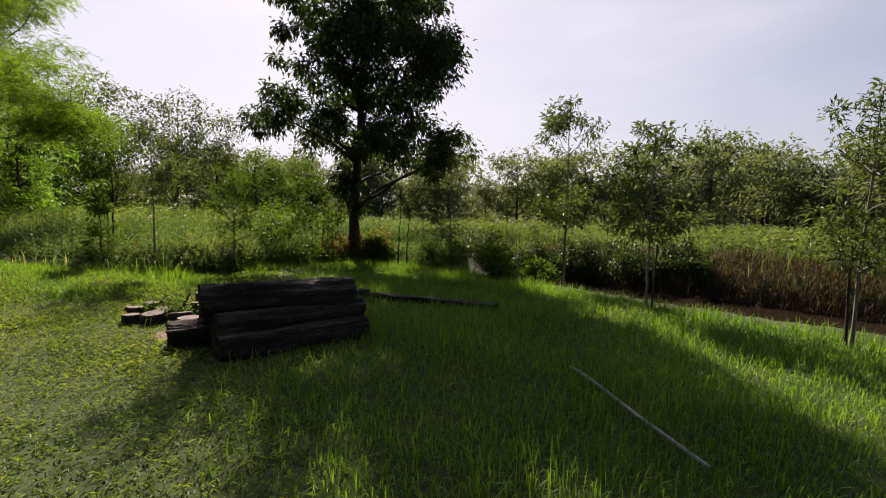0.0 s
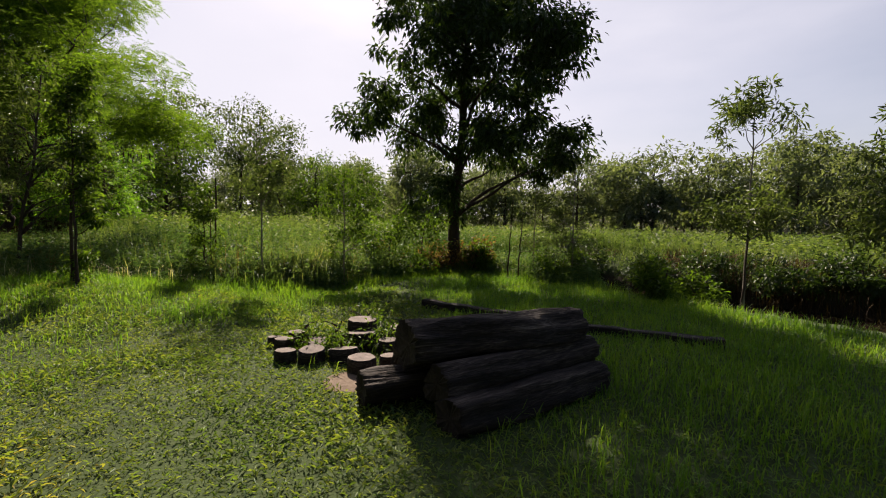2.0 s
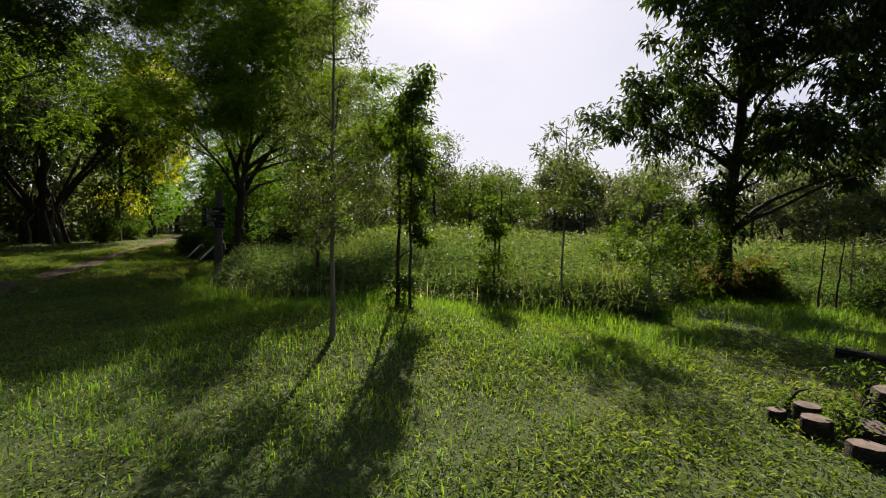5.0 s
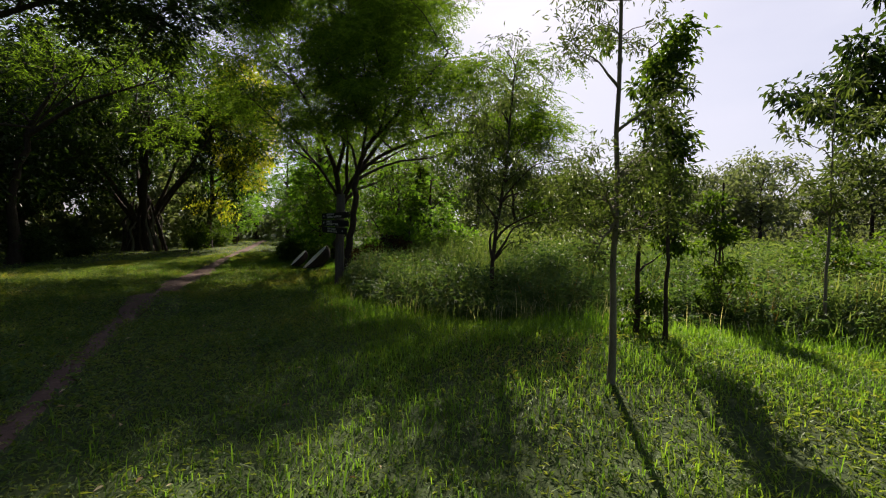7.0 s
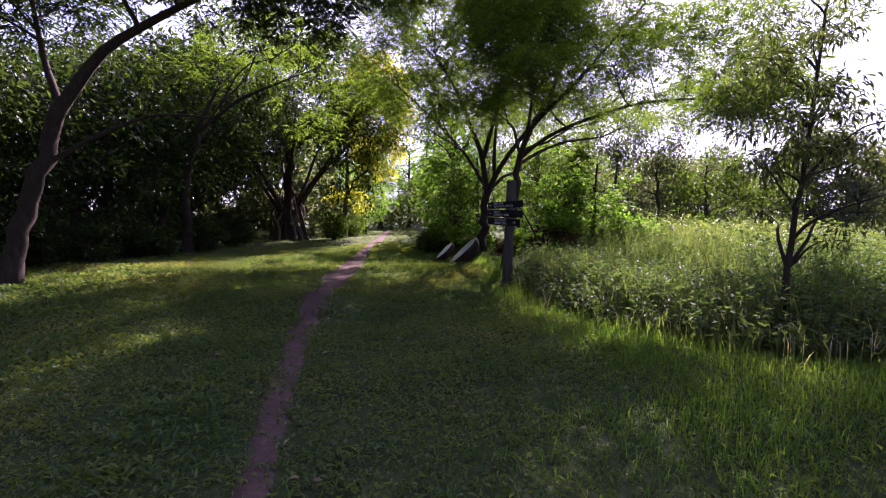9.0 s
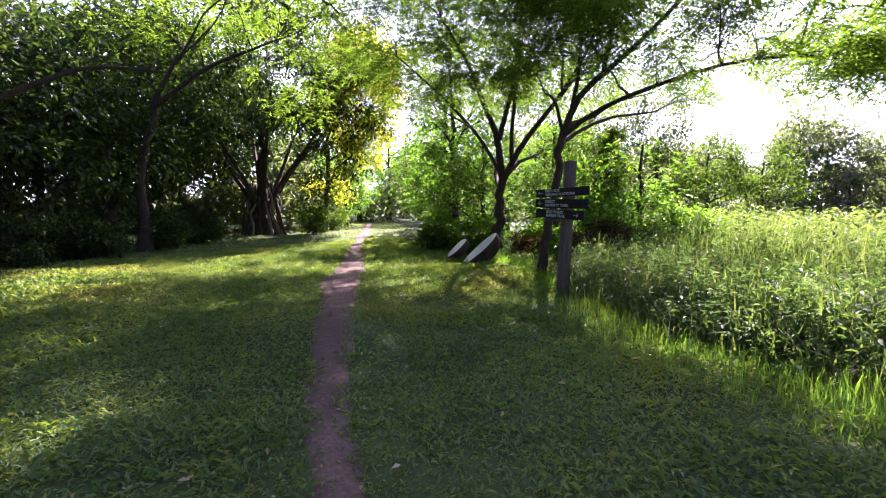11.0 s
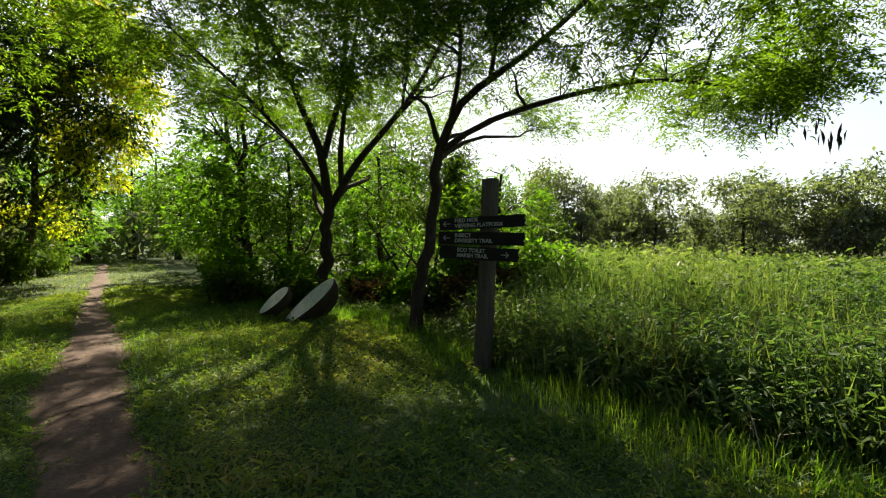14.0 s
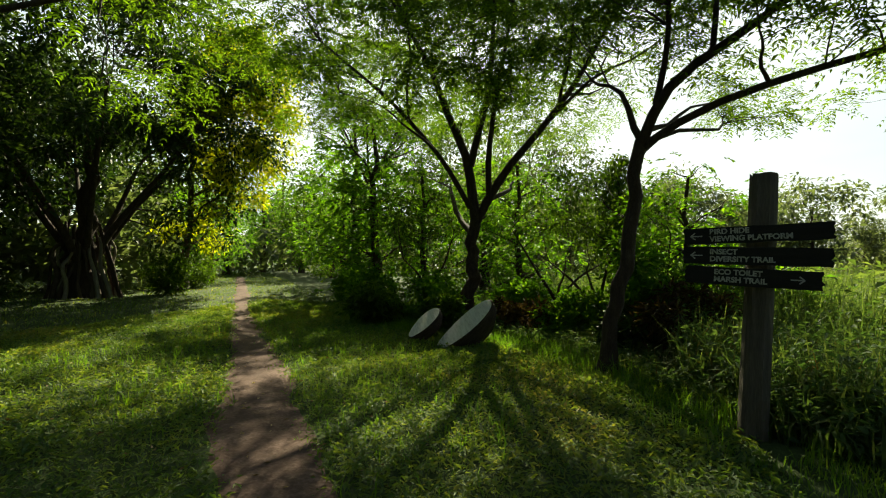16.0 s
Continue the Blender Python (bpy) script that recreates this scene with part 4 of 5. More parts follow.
# added tree; its crown casts dappled shade on the grass left of the path
tree("lane_shade_tree", -24.6, 23.0, "slim feathery-leaved tree added beside the lane to dapple the lawn", [(0, 0, 0), (0.05, 0.0, 2.0), (-0.1, -0.1, 4.2)], 0.12,
     [((0.0, 0, 8.2), (3.4, 3.2, 1.3)), ((-1.6, -0.8, 6.8), (2.2, 2.2, 1.0)), ((1.6, 0.4, 6.9), (2.2, 2.2, 1.0)), ((0.2, -1.4, 6.2), (1.8, 1.4, 0.7))],
     190, 160, 0.10, 0.34, LEAF_FEATHER, limbs=18, spread=0.6, droop=0.5, gaps=-0.14, twig=0.010, start=0.85, flat=0.5, rise=0.18, tight=0.46, taper=0.3, spray=0.30,
     stems=[([(-0.1, -0.1, 4.1), (-0.6, -0.3, 5.4), (-1.4, -0.7, 7.2)], 0.07, 0.02), ([(-0.1, -0.1, 4.1), (0.4, 0.1, 5.4), (1.4, 0.3, 7.4)], 0.07, 0.02), ([(-0.1, -0.1, 4.0), (0.0, -0.5, 5.2), (0.2, -1.0, 6.6)], 0.05, 0.02)])

# variants for the surrounding woods, built once and repeated
WOOD = "dense green woodland tree"
first = {}
# far copies of every kind take the leaf colour with haze in it
FAR_LEAF = {"round": LEAF_FAR_HAZE, "tall": LEAF_FAR_HAZE, "dark": LEAF_FAR_HAZE, "light": LEAF_FAR_HAZE}


def wood_tree(kind, x, y, sc, turn, sz=1.0, far_off=False):
    spec = {
        "round": (LEAF_MID, [((0, 0, 5.2), (2.6, 2.6, 1.8)), ((0.9, 0.4, 3.2), (2.2, 2.2, 1.4)), ((-0.9, -0.6, 3.4), (2.2, 2.2, 1.4)), ((0, 0, 1.2), (2.6, 2.4, 1.0))], "dense round-crowned woodland tree", 0.22),
        "tall": (LEAF_GREY, [((0, 0, 6.6), (2.0, 2.0, 2.2)), ((0.6, 0.2, 4.2), (1.9, 1.9, 1.4)), ((-0.7, 0.3, 5.4), (1.6, 1.6, 1.2)), ((0, 0, 1.4), (2.2, 2.0, 1.2))], "tall grey-green woodland tree with an open crown", 0.19),
        "dark": (LEAF_DARK, [((0, 0, 5.4), (3.0, 3.0, 2.4)), ((0, 0, 3.0), (2.8, 2.8, 1.6))], "dark thick-leaved woodland tree", 0.20),
        "light": (LEAF_LIGHT, [((0, 0, 4.2), (2.0, 2.0, 1.8)), ((0.6, -0.4, 2.4), (1.7, 1.7, 1.3)), ((-0.5, 0.5, 1.5), (1.4, 1.4, 1.0))], "bright feathery-leaved small tree", 0.15),
    }[kind]
    key = kind + (" far" if far_off else "")
    if key not in first:
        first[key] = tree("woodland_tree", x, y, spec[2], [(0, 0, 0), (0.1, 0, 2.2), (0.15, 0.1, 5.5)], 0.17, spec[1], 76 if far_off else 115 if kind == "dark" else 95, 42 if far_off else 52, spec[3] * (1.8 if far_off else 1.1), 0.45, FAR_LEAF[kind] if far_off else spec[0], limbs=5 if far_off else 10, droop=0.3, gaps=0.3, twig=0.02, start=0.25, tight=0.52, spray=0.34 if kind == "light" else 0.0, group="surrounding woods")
        ob = first[key]
        ob.matrix_basis = pose(x, y, float(height(x, y)) - 0.05, 0, 0, turn) @ Matrix.Diagonal((sc, sc, sc * sz, 1))
        ob.scale = (sc, sc, sc * sz)
        return ob
    src = first[key]
    m = pose(x, y, float(height(x, y)) - 0.05, 0, 0, turn) @ Matrix.Diagonal((sc / src.scale[0], sc / src.scale[1], sc * sz / src.scale[2], 1))
    return copy_thing(src, m)


kinds = ["round", "tall", "dark", "light"]
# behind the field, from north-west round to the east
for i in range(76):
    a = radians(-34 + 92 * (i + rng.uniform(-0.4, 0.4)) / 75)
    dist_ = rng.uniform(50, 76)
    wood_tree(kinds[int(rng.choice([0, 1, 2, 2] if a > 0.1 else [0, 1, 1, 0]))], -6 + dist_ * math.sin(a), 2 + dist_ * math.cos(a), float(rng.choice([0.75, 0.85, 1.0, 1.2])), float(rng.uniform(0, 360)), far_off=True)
# nearer group north-west of the field
for bx, by, sc in [(-20.8, 36, 1.2), (-18.2, 37.5, 1.1), (-23.5, 33, 1.2), (-15.5, 38, 0.95), (-26, 31, 1.1), (-21.5, 28.5, 0.9), (-12.5, 40, 0.9), (37, 61, 1.6), (31, 56, 1.1), (40, 58, 1.4)]:
    wood_tree("dark" if bx > 0 else "tall" if sc > 1.05 else "round", bx, by, sc, float(rng.uniform(0, 360)), far_off=by > 45)
# thicket on the field side of the lane
for bx, by, sc, k in [(-21.2, 19.6, 0.72, "light"), (-23.4, 21.0, 1.1, "light"), (-25.8, 24.0, 1.25, "light"), (-28.5, 27.5, 1.1, "light"), (-30.5, 31.5, 0.8, "round"), (-18.5, 19.8, 0.75, "light"), (-20.4, 23.4, 0.9, "light"), (-15.0, 16.4, 0.55, "light"), (-34.5, 36.0, 1.0, "light"), (-38.0, 40.0, 1.4, "round"), (-42.5, 43.5, 1.4, "light"), (-46.5, 43.0, 1.6, "light")]:
    wood_tree(k, bx, by, sc, float(rng.uniform(0, 360)))
# the left side of the lane
for bx, by, sc, k in [(-37.0, 27.5, 0.9, "light"), (-41.0, 31.0, 1.3, "light"), (-45.0, 37.0, 1.4, "light"), (-27.0, 3.5, 0.85, "dark"), (-29.0, 7.5, 0.9, "dark"), (-31.5, 11.0, 1.1, "dark"), (-34.5, 13.5, 1.3, "dark"), (-26.5, -0.5, 1.3, "dark"), (-33.0, 4.5, 0.95, "dark"), (-37.0, 9.5, 1.1, "tall"), (-40.0, 16.5, 1.5, "dark"), (-42.0, 23.0, 1.5, "dark"), (-25.0, -5.0, 1.3, "dark"), (-22.5, -3.5, 1.0, "round"), (-44, 8, 1.2, "dark"), (-40, 2, 1.2, "round"), (-36, -4, 1.6, "dark"), (-46, 15, 1.7, "dark"), (-48, 26, 1.8, "dark"), (-50, 34, 1.8, "round"), (-30.5, 8.8, 0.9, "dark"), (-28.2, 5.2, 0.8, "dark"), (-33.5, 11.5, 0.9, "dark"), (-53, 42, 1.7, "light"), (-49, 49, 1.8, "light"), (-43, 50, 1.4, "light"), (-58, 57, 1.7, "light"), (-54, 58, 1.5, "round")]:
    wood_tree(k, bx, by, sc, float(rng.uniform(0, 360)))
# unseen woods added behind the lawn to block sky light from the south
for bx, by, sc in [(-23, -8, 1.7), (-19, -9, 1.8), (-15, -9.5, 1.6), (-11, -8.5, 1.8), (-7, -9.5, 1.7), (-3, -10.5, 1.8), (1, -11, 1.6), (5, -10.5, 1.8), (9, -9, 1.7)]:
    wood_tree("dark", bx, by, sc, float(rng.uniform(0, 360)), far_off=True)
# low dense thicket that closes the clearing all round
n_ = 36000
a_ = np.radians(np.where(np.arange(n_) < 26000, rng.uniform(-128, 66, n_), rng.uniform(-128, -53, n_)))
ra_ = np.where(np.arange(n_) < 26000, rng.uniform(62, 84, n_) * np.where(np.degrees(a_) < -42, 0.78, 1.0), rng.uniform(35.5, 41, n_))
x_, y_ = -6 + ra_ * np.sin(a_), 2 + ra_ * np.cos(a_)
lane_ = (np.abs(np.degrees(a_) + 44.5) > 1.6) | (np.arange(n_) < 26000)
top_ = 3.2 + 1.6 * np.sin(a_ * 21) * np.sin(a_ * 9 + 1) + 0.9 * np.sin(a_ * 63)
z_ = height(x_, y_) + top_ * rng.uniform(0, 1, n_) ** 0.8
ls_ = rng.uniform(0.45, 0.9, n_)
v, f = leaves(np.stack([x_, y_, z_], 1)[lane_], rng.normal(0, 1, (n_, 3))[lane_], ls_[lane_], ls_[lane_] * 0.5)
tagged(part("far_thicket", mesh_of("far_thicket", v, f), LEAF_FAR_HAZE), "dense distant thicket with haze put into its grey-green leaf colour", "thicket", kind="stuff")
tree("crooked_tree", -23.1, 4.9, "crooked dark-barked tree leaning over the shaded grass", [(0, 0, 0), (0.2, 0.2, 0.9), (0.64, 0.73, 2.96), (0.82, 0.96, 3.82)], 0.20,
     [((2.6, 2.6, 7.4), (3.4, 3.2, 1.3)), ((5.0, 3.6, 6.9), (2.8, 2.6, 1.1)), ((-0.5, 0.2, 6.8), (2.4, 2.4, 1.4)), ((3.4, 4.6, 6.4), (2.0, 2.0, 0.9)), ((4.5, 0.6, 7.8), (2.6, 2.4, 1.0))], 330, 110, 0.15, 0.34, LEAF_DARK, limbs=16, spread=0.6, droop=0.4, gaps=0.35, twig=0.014, start=0.9, spray=0.32, taper=0.3, rise=0.12,
     stems=[([(0.82, 0.96, 3.8), (1.35, 1.5, 4.9), (2.3, 2.3, 5.6), (4.0, 3.4, 6.4)], 0.13, 0.03), ([(0.8, 0.9, 3.7), (0.5, 0.75, 4.6), (0.3, 0.6, 6.2)], 0.08, 0.03), ([(0.64, 0.73, 2.6), (1.35, 1.3, 3.1), (2.3, 2.1, 3.6), (3.2, 2.8, 3.5)], 0.06, 0.02)])
for bx, by, tw_ in [(-17.4, 17.6, 20), (-16.4, 16.6, 130), (-20.6, 18.4, 250)]:
    tree("thicket_shrub", bx, by, "bare-stemmed crooked shrub with a thin leafy top", [(0, 0, 0), (0.1, 0.0, 0.7), (0.3, 0.1, 1.3)], 0.06,
         [((0.2, 0, 2.7), (1.5, 1.3, 0.7)), ((0.9, 0.2, 2.0), (0.8, 0.8, 0.4))], 46, 34, 0.11, 0.4, LEAF_MID, limbs=9, spread=0.6, droop=0.2, twig=0.010, start=0.3, turn=tw_, category="shrub", rise=0.1,
         stems=[([(0.05, 0, 0.5), (0.6, 0.2, 1.1), (1.3, 0.3, 1.5)], 0.04, 0.012), ([(0.08, 0, 0.6), (-0.4, 0.2, 1.4), (-0.9, 0.1, 2.2)], 0.04, 0.012)])
for bx, by, bw, bh, k in [(-20.3, 17.6, 0.9, 1.2, LEAF_LIGHT), (-18.0, 17.9, 0.8, 1.0, LEAF_LIGHT), (-16.9, 16.0, 0.7, 0.9, LEAF_LIGHT), (-15.4, 15.6, 0.8, 2.8, LEAF_LIGHT), (-15.9, 15.0, 0.6, 0.8, LEAF_DARK), (-22.5, 18.8, 0.9, 1.2, LEAF_LIGHT), (-24.5, 21.5, 0.8, 1.0, LEAF_LIGHT), (-19.4, 16.3, 0.5, 0.7, LEAF_MID), (-13.9, 16.2, 0.8, 1.5, LEAF_LIGHT), (-26.8, 5.6, 1.0, 1.2, LEAF_DARK), (-28.0, 9.2, 1.0, 1.2, LEAF_DARK), (-31.0, 14.0, 1.0, 1.3, LEAF_DARK), (-32.4, 20.8, 1.0, 1.5, LEAF_MID), (-34.8, 24.2, 1.1, 1.8, LEAF_MID), (-27.4, 7.4, 1.1, 1.3, LEAF_DARK), (-29.6, 11.6, 1.1, 1.4, LEAF_DARK), (-27.2, 3.6, 1.2, 1.4, LEAF_DARK), (-27.0, 1.4, 1.3, 1.5, LEAF_DARK), (-21.4, 17.0, 0.7, 0.9, LEAF_MID)]:
    bush(bx, by, bw, bh, k, "tangled leafy undergrowth beside the lane", 34, 46, 0.14)


tree("vine_snag", -16.1, 17.6, "dead stem smothered by a hanging green vine", [(0, 0, 0), (0.05, 0, 1.8), (0.1, 0.05, 3.7)], 0.07,
     [((0.05, 0, 0.5 + 0.42 * k), (0.34 + 0.08 * (k % 2), 0.36, 0.34)) for k in range(8)], 110, 60, 0.10, 0.4, LEAF_MID, limbs=10, spread=0.4, droop=1.1, twig=0.006, start=0.1, tight=0.42, category="snag")
for bx, by, bw, bh in [(-15.35, 14.5, 0.6, 1.15), (-17.9, 16.4, 0.5, 0.8)]:
    bush(bx, by, bw, bh, DRY_DARK, "heap of dead brown fronds under the trees", 26, 40, 0.16, 0.2)
SEED = leafy("pale_seed_head", [(0.0, (0.26, 0.23, 0.16)), (1.0, (0.48, 0.44, 0.34))], 0.4, 0.6)
x, y = scatter(2600, -13.6, -6.5, 7.4, 11.5)
e = y - np.interp(x, EDGE_X, EDGE_Y)
keep = (e > -0.25) & (e < 0.35) & (clumps(x, y, 1.1) > 0.4)
x, y = x[keep], y[keep]
n = len(x)
grass_stuff("seed_heads", x, y, rng.uniform(0.30, 0.58, n), rng.uniform(0.005, 0.009, n), SEED, "thin nodding grass stalks with pale seed heads", 0.3, 0.9)
LITTER = leafy("fallen_leaf", [(0.0, (0.09, 0.05, 0.025)), (0.6, (0.22, 0.14, 0.07)), (1.0, (0.42, 0.34, 0.22))], 0.2, 0.8)
x, y = scatter(5200, -27, -9, 3.0, 20)
keep = (to_path(x, y) < 2.0) & (rng.uniform(size=len(x)) < np.where(to_path(x, y) < 0.1, 0.9, 0.35))
x, y = x[keep], y[keep]
n = len(x)
a_ = rng.uniform(0, 2 * np.pi, n)
ls_ = rng.uniform(0.025, 0.065, n)
v, f = leaves(np.stack([x, y, height(x, y) + np.where(to_path(x, y) < 0, 0.026, 0.05)], 1), np.stack([np.cos(a_), np.sin(a_), rng.uniform(-0.1, 0.15, n)], 1), ls_, ls_ * rng.uniform(0.3, 0.6, n))
tagged(part("leaf_litter", mesh_of("leaf_litter", v, f), LITTER), "small dry fallen leaves on the path and grass", "leaves", kind="stuff")


def stake(x, y, h, lean):
    """A thin rough pole beside a young tree."""
    p = np.stack([np.linspace(0, lean, 6), np.zeros(6), np.linspace(-0.1, h, 6)], 1)
    p[1:-1, :2] += rng.normal(0, 0.006, (4, 2))
    v, q = tube(p, np.linspace(0.019, 0.014, 6), 8)
    ob = part("stake", mesh_of("stake", np.concatenate([v, p[-1:]]), np.stack([40 + np.arange(8), 40 + (np.arange(8) + 1) % 8, np.full(8, 48)], 1), q), BARK)
    ob.matrix_basis = pose(x, y, float(height(x, y)), 0, 0, 0)
    tagged(ob, "thin dark wooden stake supporting a young tree", "stake", "tree stakes")


for x_, y_, h_, l_ in [(4.82, 5.40, 1.25, -0.03), (3.46, 7.55, 1.1, 0.05), (-7.24, 10.12, 2.1, 0.02), (2.50, 9.62, 1.2, 0.04)]:
    stake(x_, y_, h_, l_)

# ---- log bench, stumps, timbers ----
def log_mesh(length, r, sides=56, steps=44, rough=0.10, seed=0, flat_top=0.0):
    """A weathered log along x with uneven girth and dished ends."""
    bm = bmesh.new()
    g = np.random.default_rng(seed)
    rings = []
    for i in range(steps + 1):
        xx = -length / 2 + length * i / steps
        ring = []
        for k in range(sides):
            a = 2 * math.pi * k / sides
            q = 1 + rough * (noise.noise(Vector((xx * 1.9 + seed, math.cos(a) * 1.5, math.sin(a) * 1.5))) * 3.0) + 0.05 * math.sin(3 * a + seed) + 0.10 * noise.noise(Vector((xx * 1.1 - seed, math.cos(a) * 5, math.sin(a) * 5))) + 0.06 * noise.noise(Vector((xx * 9, math.cos(a) * 9, math.sin(a) * 9))) - 0.10 * max(0.0, noise.noise(Vector((xx * 0.9 + seed * 3, math.cos(a) * 4.5, math.sin(a) * 4.5))) - 0.15) - 0.16 * smooth(length * 0.38, length * 0.5, abs(xx)) * max(0.0, noise.noise(Vector((seed, a, 3.0))) + 0.3)
            yy, zz = r * q * math.cos(a), r * q * math.sin(a)
            if flat_top and zz > r * flat_top:
                zz = r * flat_top + (zz - r * flat_top) * 0.15
            ring.append(bm.verts.new((xx + float(g.normal(0, 0.006)), yy, zz)))
        rings.append(ring)
    for a, b in zip(rings, rings[1:]):
        for k in range(sides):
            bm.faces.new((a[k], b[k], b[(k + 1) % sides], a[(k + 1) % sides])).smooth = True
    ends = []
    for ring, flip, sx_ in ((rings[0], False, 1), (rings[-1], True, -1)):
        c = bm.verts.new((ring[0].co.x + 0.012 * sx_, 0, 0))
        for k in range(sides):
            f = bm.faces.new((ring[k], ring[(k + 1) % sides], c) if not flip else (ring[(k + 1) % sides], ring[k], c))
            f.material_index = 1
    bmesh.ops.recalc_face_normals(bm, faces=bm.faces)
    me = bpy.data.meshes.new("log")
    bm.to_mesh(me)
    bm.free()
    me.materials.append(LOG)
    me.materials.append(LOG_END)
    return me


BX, BY = -1.80, 5.05
bench = thing("log_bench", BX, BY, float(height(BX, BY)), "stepped bench stacked from dark weathered logs on grass", "bench")
for k, (lx, ly, lz, ln_, r, ft, ang) in enumerate([(-1.82, 5.16, 0.49, 1.64, 0.200, 0.95, 32), (-1.64, 5.06, 0.28, 1.64, 0.150, 0.9, 40), (-1.56, 4.90, 0.11, 1.64, 0.150, 0.85, 42), (-2.14, 5.17, 0.13, 1.70, 0.15, 0, 31), (-1.98, 5.42, 0.34, 1.55, 0.14, 0, 33), (-2.02, 5.58, 0.10, 1.5, 0.13, 0, 33)]):
    me = log_mesh(ln_, r, seed=17 + 11 * k, flat_top=ft, rough=0.13)
    ob = part("log", me, None, bench)
    ob.matrix_basis = pose(lx - BX, ly - BY, lz, 9 * (k - 2), 1.2 if k == 0 else 0.4, ang)


def stump(x, y, r, h, tilt=0.0):
    """An upright round of a sawn trunk set in the soil."""
    t = thing("stump", x, y, float(height(x, y)), "upright sawn log round set in soil, dark bark, pale worn top", "stump", "stumps round the planting bed")
    g = np.random.default_rng(int(abs(x * 1000 + y * 100)))
    k = 16
    a = np.arange(k) * 2 * np.pi / k
    q = 1 + 0.07 * np.sin(2 * a + x * 9) + g.normal(0, 0.03, k)
    prof = [(-0.08, 1.03), (h * 0.3, 1.0), (h * 0.7, 0.97), (h - 0.012, 0.96), (h, 0.92)]
    v = np.concatenate([np.stack([r * s * q * np.cos(a), r * s * q * np.sin(a), np.full(k, z)], 1) for z, s in prof])
    kk = np.arange(k)
    f = np.concatenate([np.stack([i * k + kk, i * k + (kk + 1) % k, (i + 1) * k + (kk + 1) % k, (i + 1) * k + kk], 1) for i in range(len(prof) - 1)])
    part("bark", mesh_of("bark", v, (), f), LOG, t)
    tv = np.concatenate([v[-k:], [[0, 0, h + 0.003]]])
    part("sawn_top", mesh_of("sawn_top", tv, np.stack([kk, (kk + 1) % k, np.full(k, k)], 1), (), False), STUMP_TOP, t, "pale weathered sawn top")
    t.matrix_basis = t.matrix_basis @ pose(0, 0, 0, tilt, tilt * 0.5, 0)


for x_, y_, r_, h_ in [(-4.01, 5.97, 0.10, 0.2), (-4.20, 6.14, 0.07, 0.14), (-3.85, 5.63, 0.11, 0.17), (-3.60, 5.66, 0.13, 0.2), (-3.30, 5.74, 0.14, 0.2), (-3.31, 6.46, 0.16, 0.42), (-3.25, 6.20, 0.16, 0.28), (-2.92, 6.70, 0.13, 0.22), (-2.93, 6.10, 0.12, 0.22), (-2.68, 6.06, 0.12, 0.2), (-3.06, 5.50, 0.14, 0.21), (-2.62, 5.74, 0.12, 0.2), (-2.84, 5.70, 0.10, 0.17), (-2.66, 6.45, 0.11, 0.2), (-3.66, 6.0, 0.11, 0.2), (-3.98, 6.22, 0.09, 0.22)]:
    stump(x_, y_, r_, h_ * 0.66, float(rng.normal(0, 3.5)))
for x_, y_, w_, h_ in [(-3.62, 6.30, 0.28, 0.42), (-3.05, 6.42, 0.26, 0.36), (-3.4, 6.75, 0.30, 0.45), (-3.82, 6.05, 0.18, 0.28), (-3.45, 5.98, 0.22, 0.30), (-2.80, 6.30, 0.2, 0.28), (-4.05, 6.45, 0.24, 0.3), (-3.08, 6.12, 0.24, 0.28), (-3.5, 5.84, 0.16, 0.22), (-2.8, 5.92, 0.16, 0.22)]:
    bush(x_, y_, w_, h_, LEAF_MID, "small leafy plant growing among the stumps", 9, 14, 0.05)


def timber(name, a, b, w, h, label, mat=LOG, lift=0.0):
    """A squared timber lying between two ground points."""
    ln_ = math.hypot(b[0] - a[0], b[1] - a[1])
    bm = bmesh.new()
    bmesh.ops.create_cube(bm, size=1)
    bmesh.ops.scale(bm, vec=(ln_, w, h), verts=bm.verts)
    bmesh.ops.subdivide_edges(bm, edges=[e_ for e_ in bm.edges if abs(e_.verts[0].co.x - e_.verts[1].co.x) > ln_ * 0.5], cuts=8)
    bmesh.ops.bevel(bm, geom=bm.edges[:], offset=0.012, segments=1, affect="EDGES")
    for v in bm.verts:
        v.co += Vector((0, noise.noise(v.co * 2.5) * 0.02, noise.noise(v.co * 3 + Vector((5, 1, 2))) * 0.018))
    mx, my = (a[0] + b[0]) / 2, (a[1] + b[1]) / 2
    ob = part(name, bm, mat)
    ob.matrix_basis = pose(mx, my, float(height(mx, my)) + h / 2 - 0.02 + lift, 0, 0, math.degrees(math.atan2(b[1] - a[1], b[0] - a[0])))
    return tagged(ob, label, "timber", "edging timbers")


timber("edging_timber", (-2.86, 8.55), (-1.25, 7.62), 0.14, 0.14, "dark low timber edging along the lawn")
timber("edging_timber", (-1.20, 7.58), (0.85, 6.85), 0.15, 0.12, "dark low timber edging half sunk in long grass")
timber("edging_timber", (-2.42, 6.32), (-1.75, 5.86), 0.12, 0.16, "dark timber edging beside the bare earth")

v, q = tube(np.array([[1.22, 4.25, 0.03], [1.30, 3.98, 0.035], [1.45, 3.3, 0.03], [1.60, 2.6, 0.03]]) + np.array([[0, 0, -0.1]]) + np.array([[0, 0, 0.10]]) * 1.0, np.full(4, 0.014), 10)
v[:, 2] += height(v[:, 0], v[:, 1]) + 0.03
tagged(part("pipe", mesh_of("pipe", v, (), q), PLASTIC), "thin pale pipe lying in the long grass", "pipe")


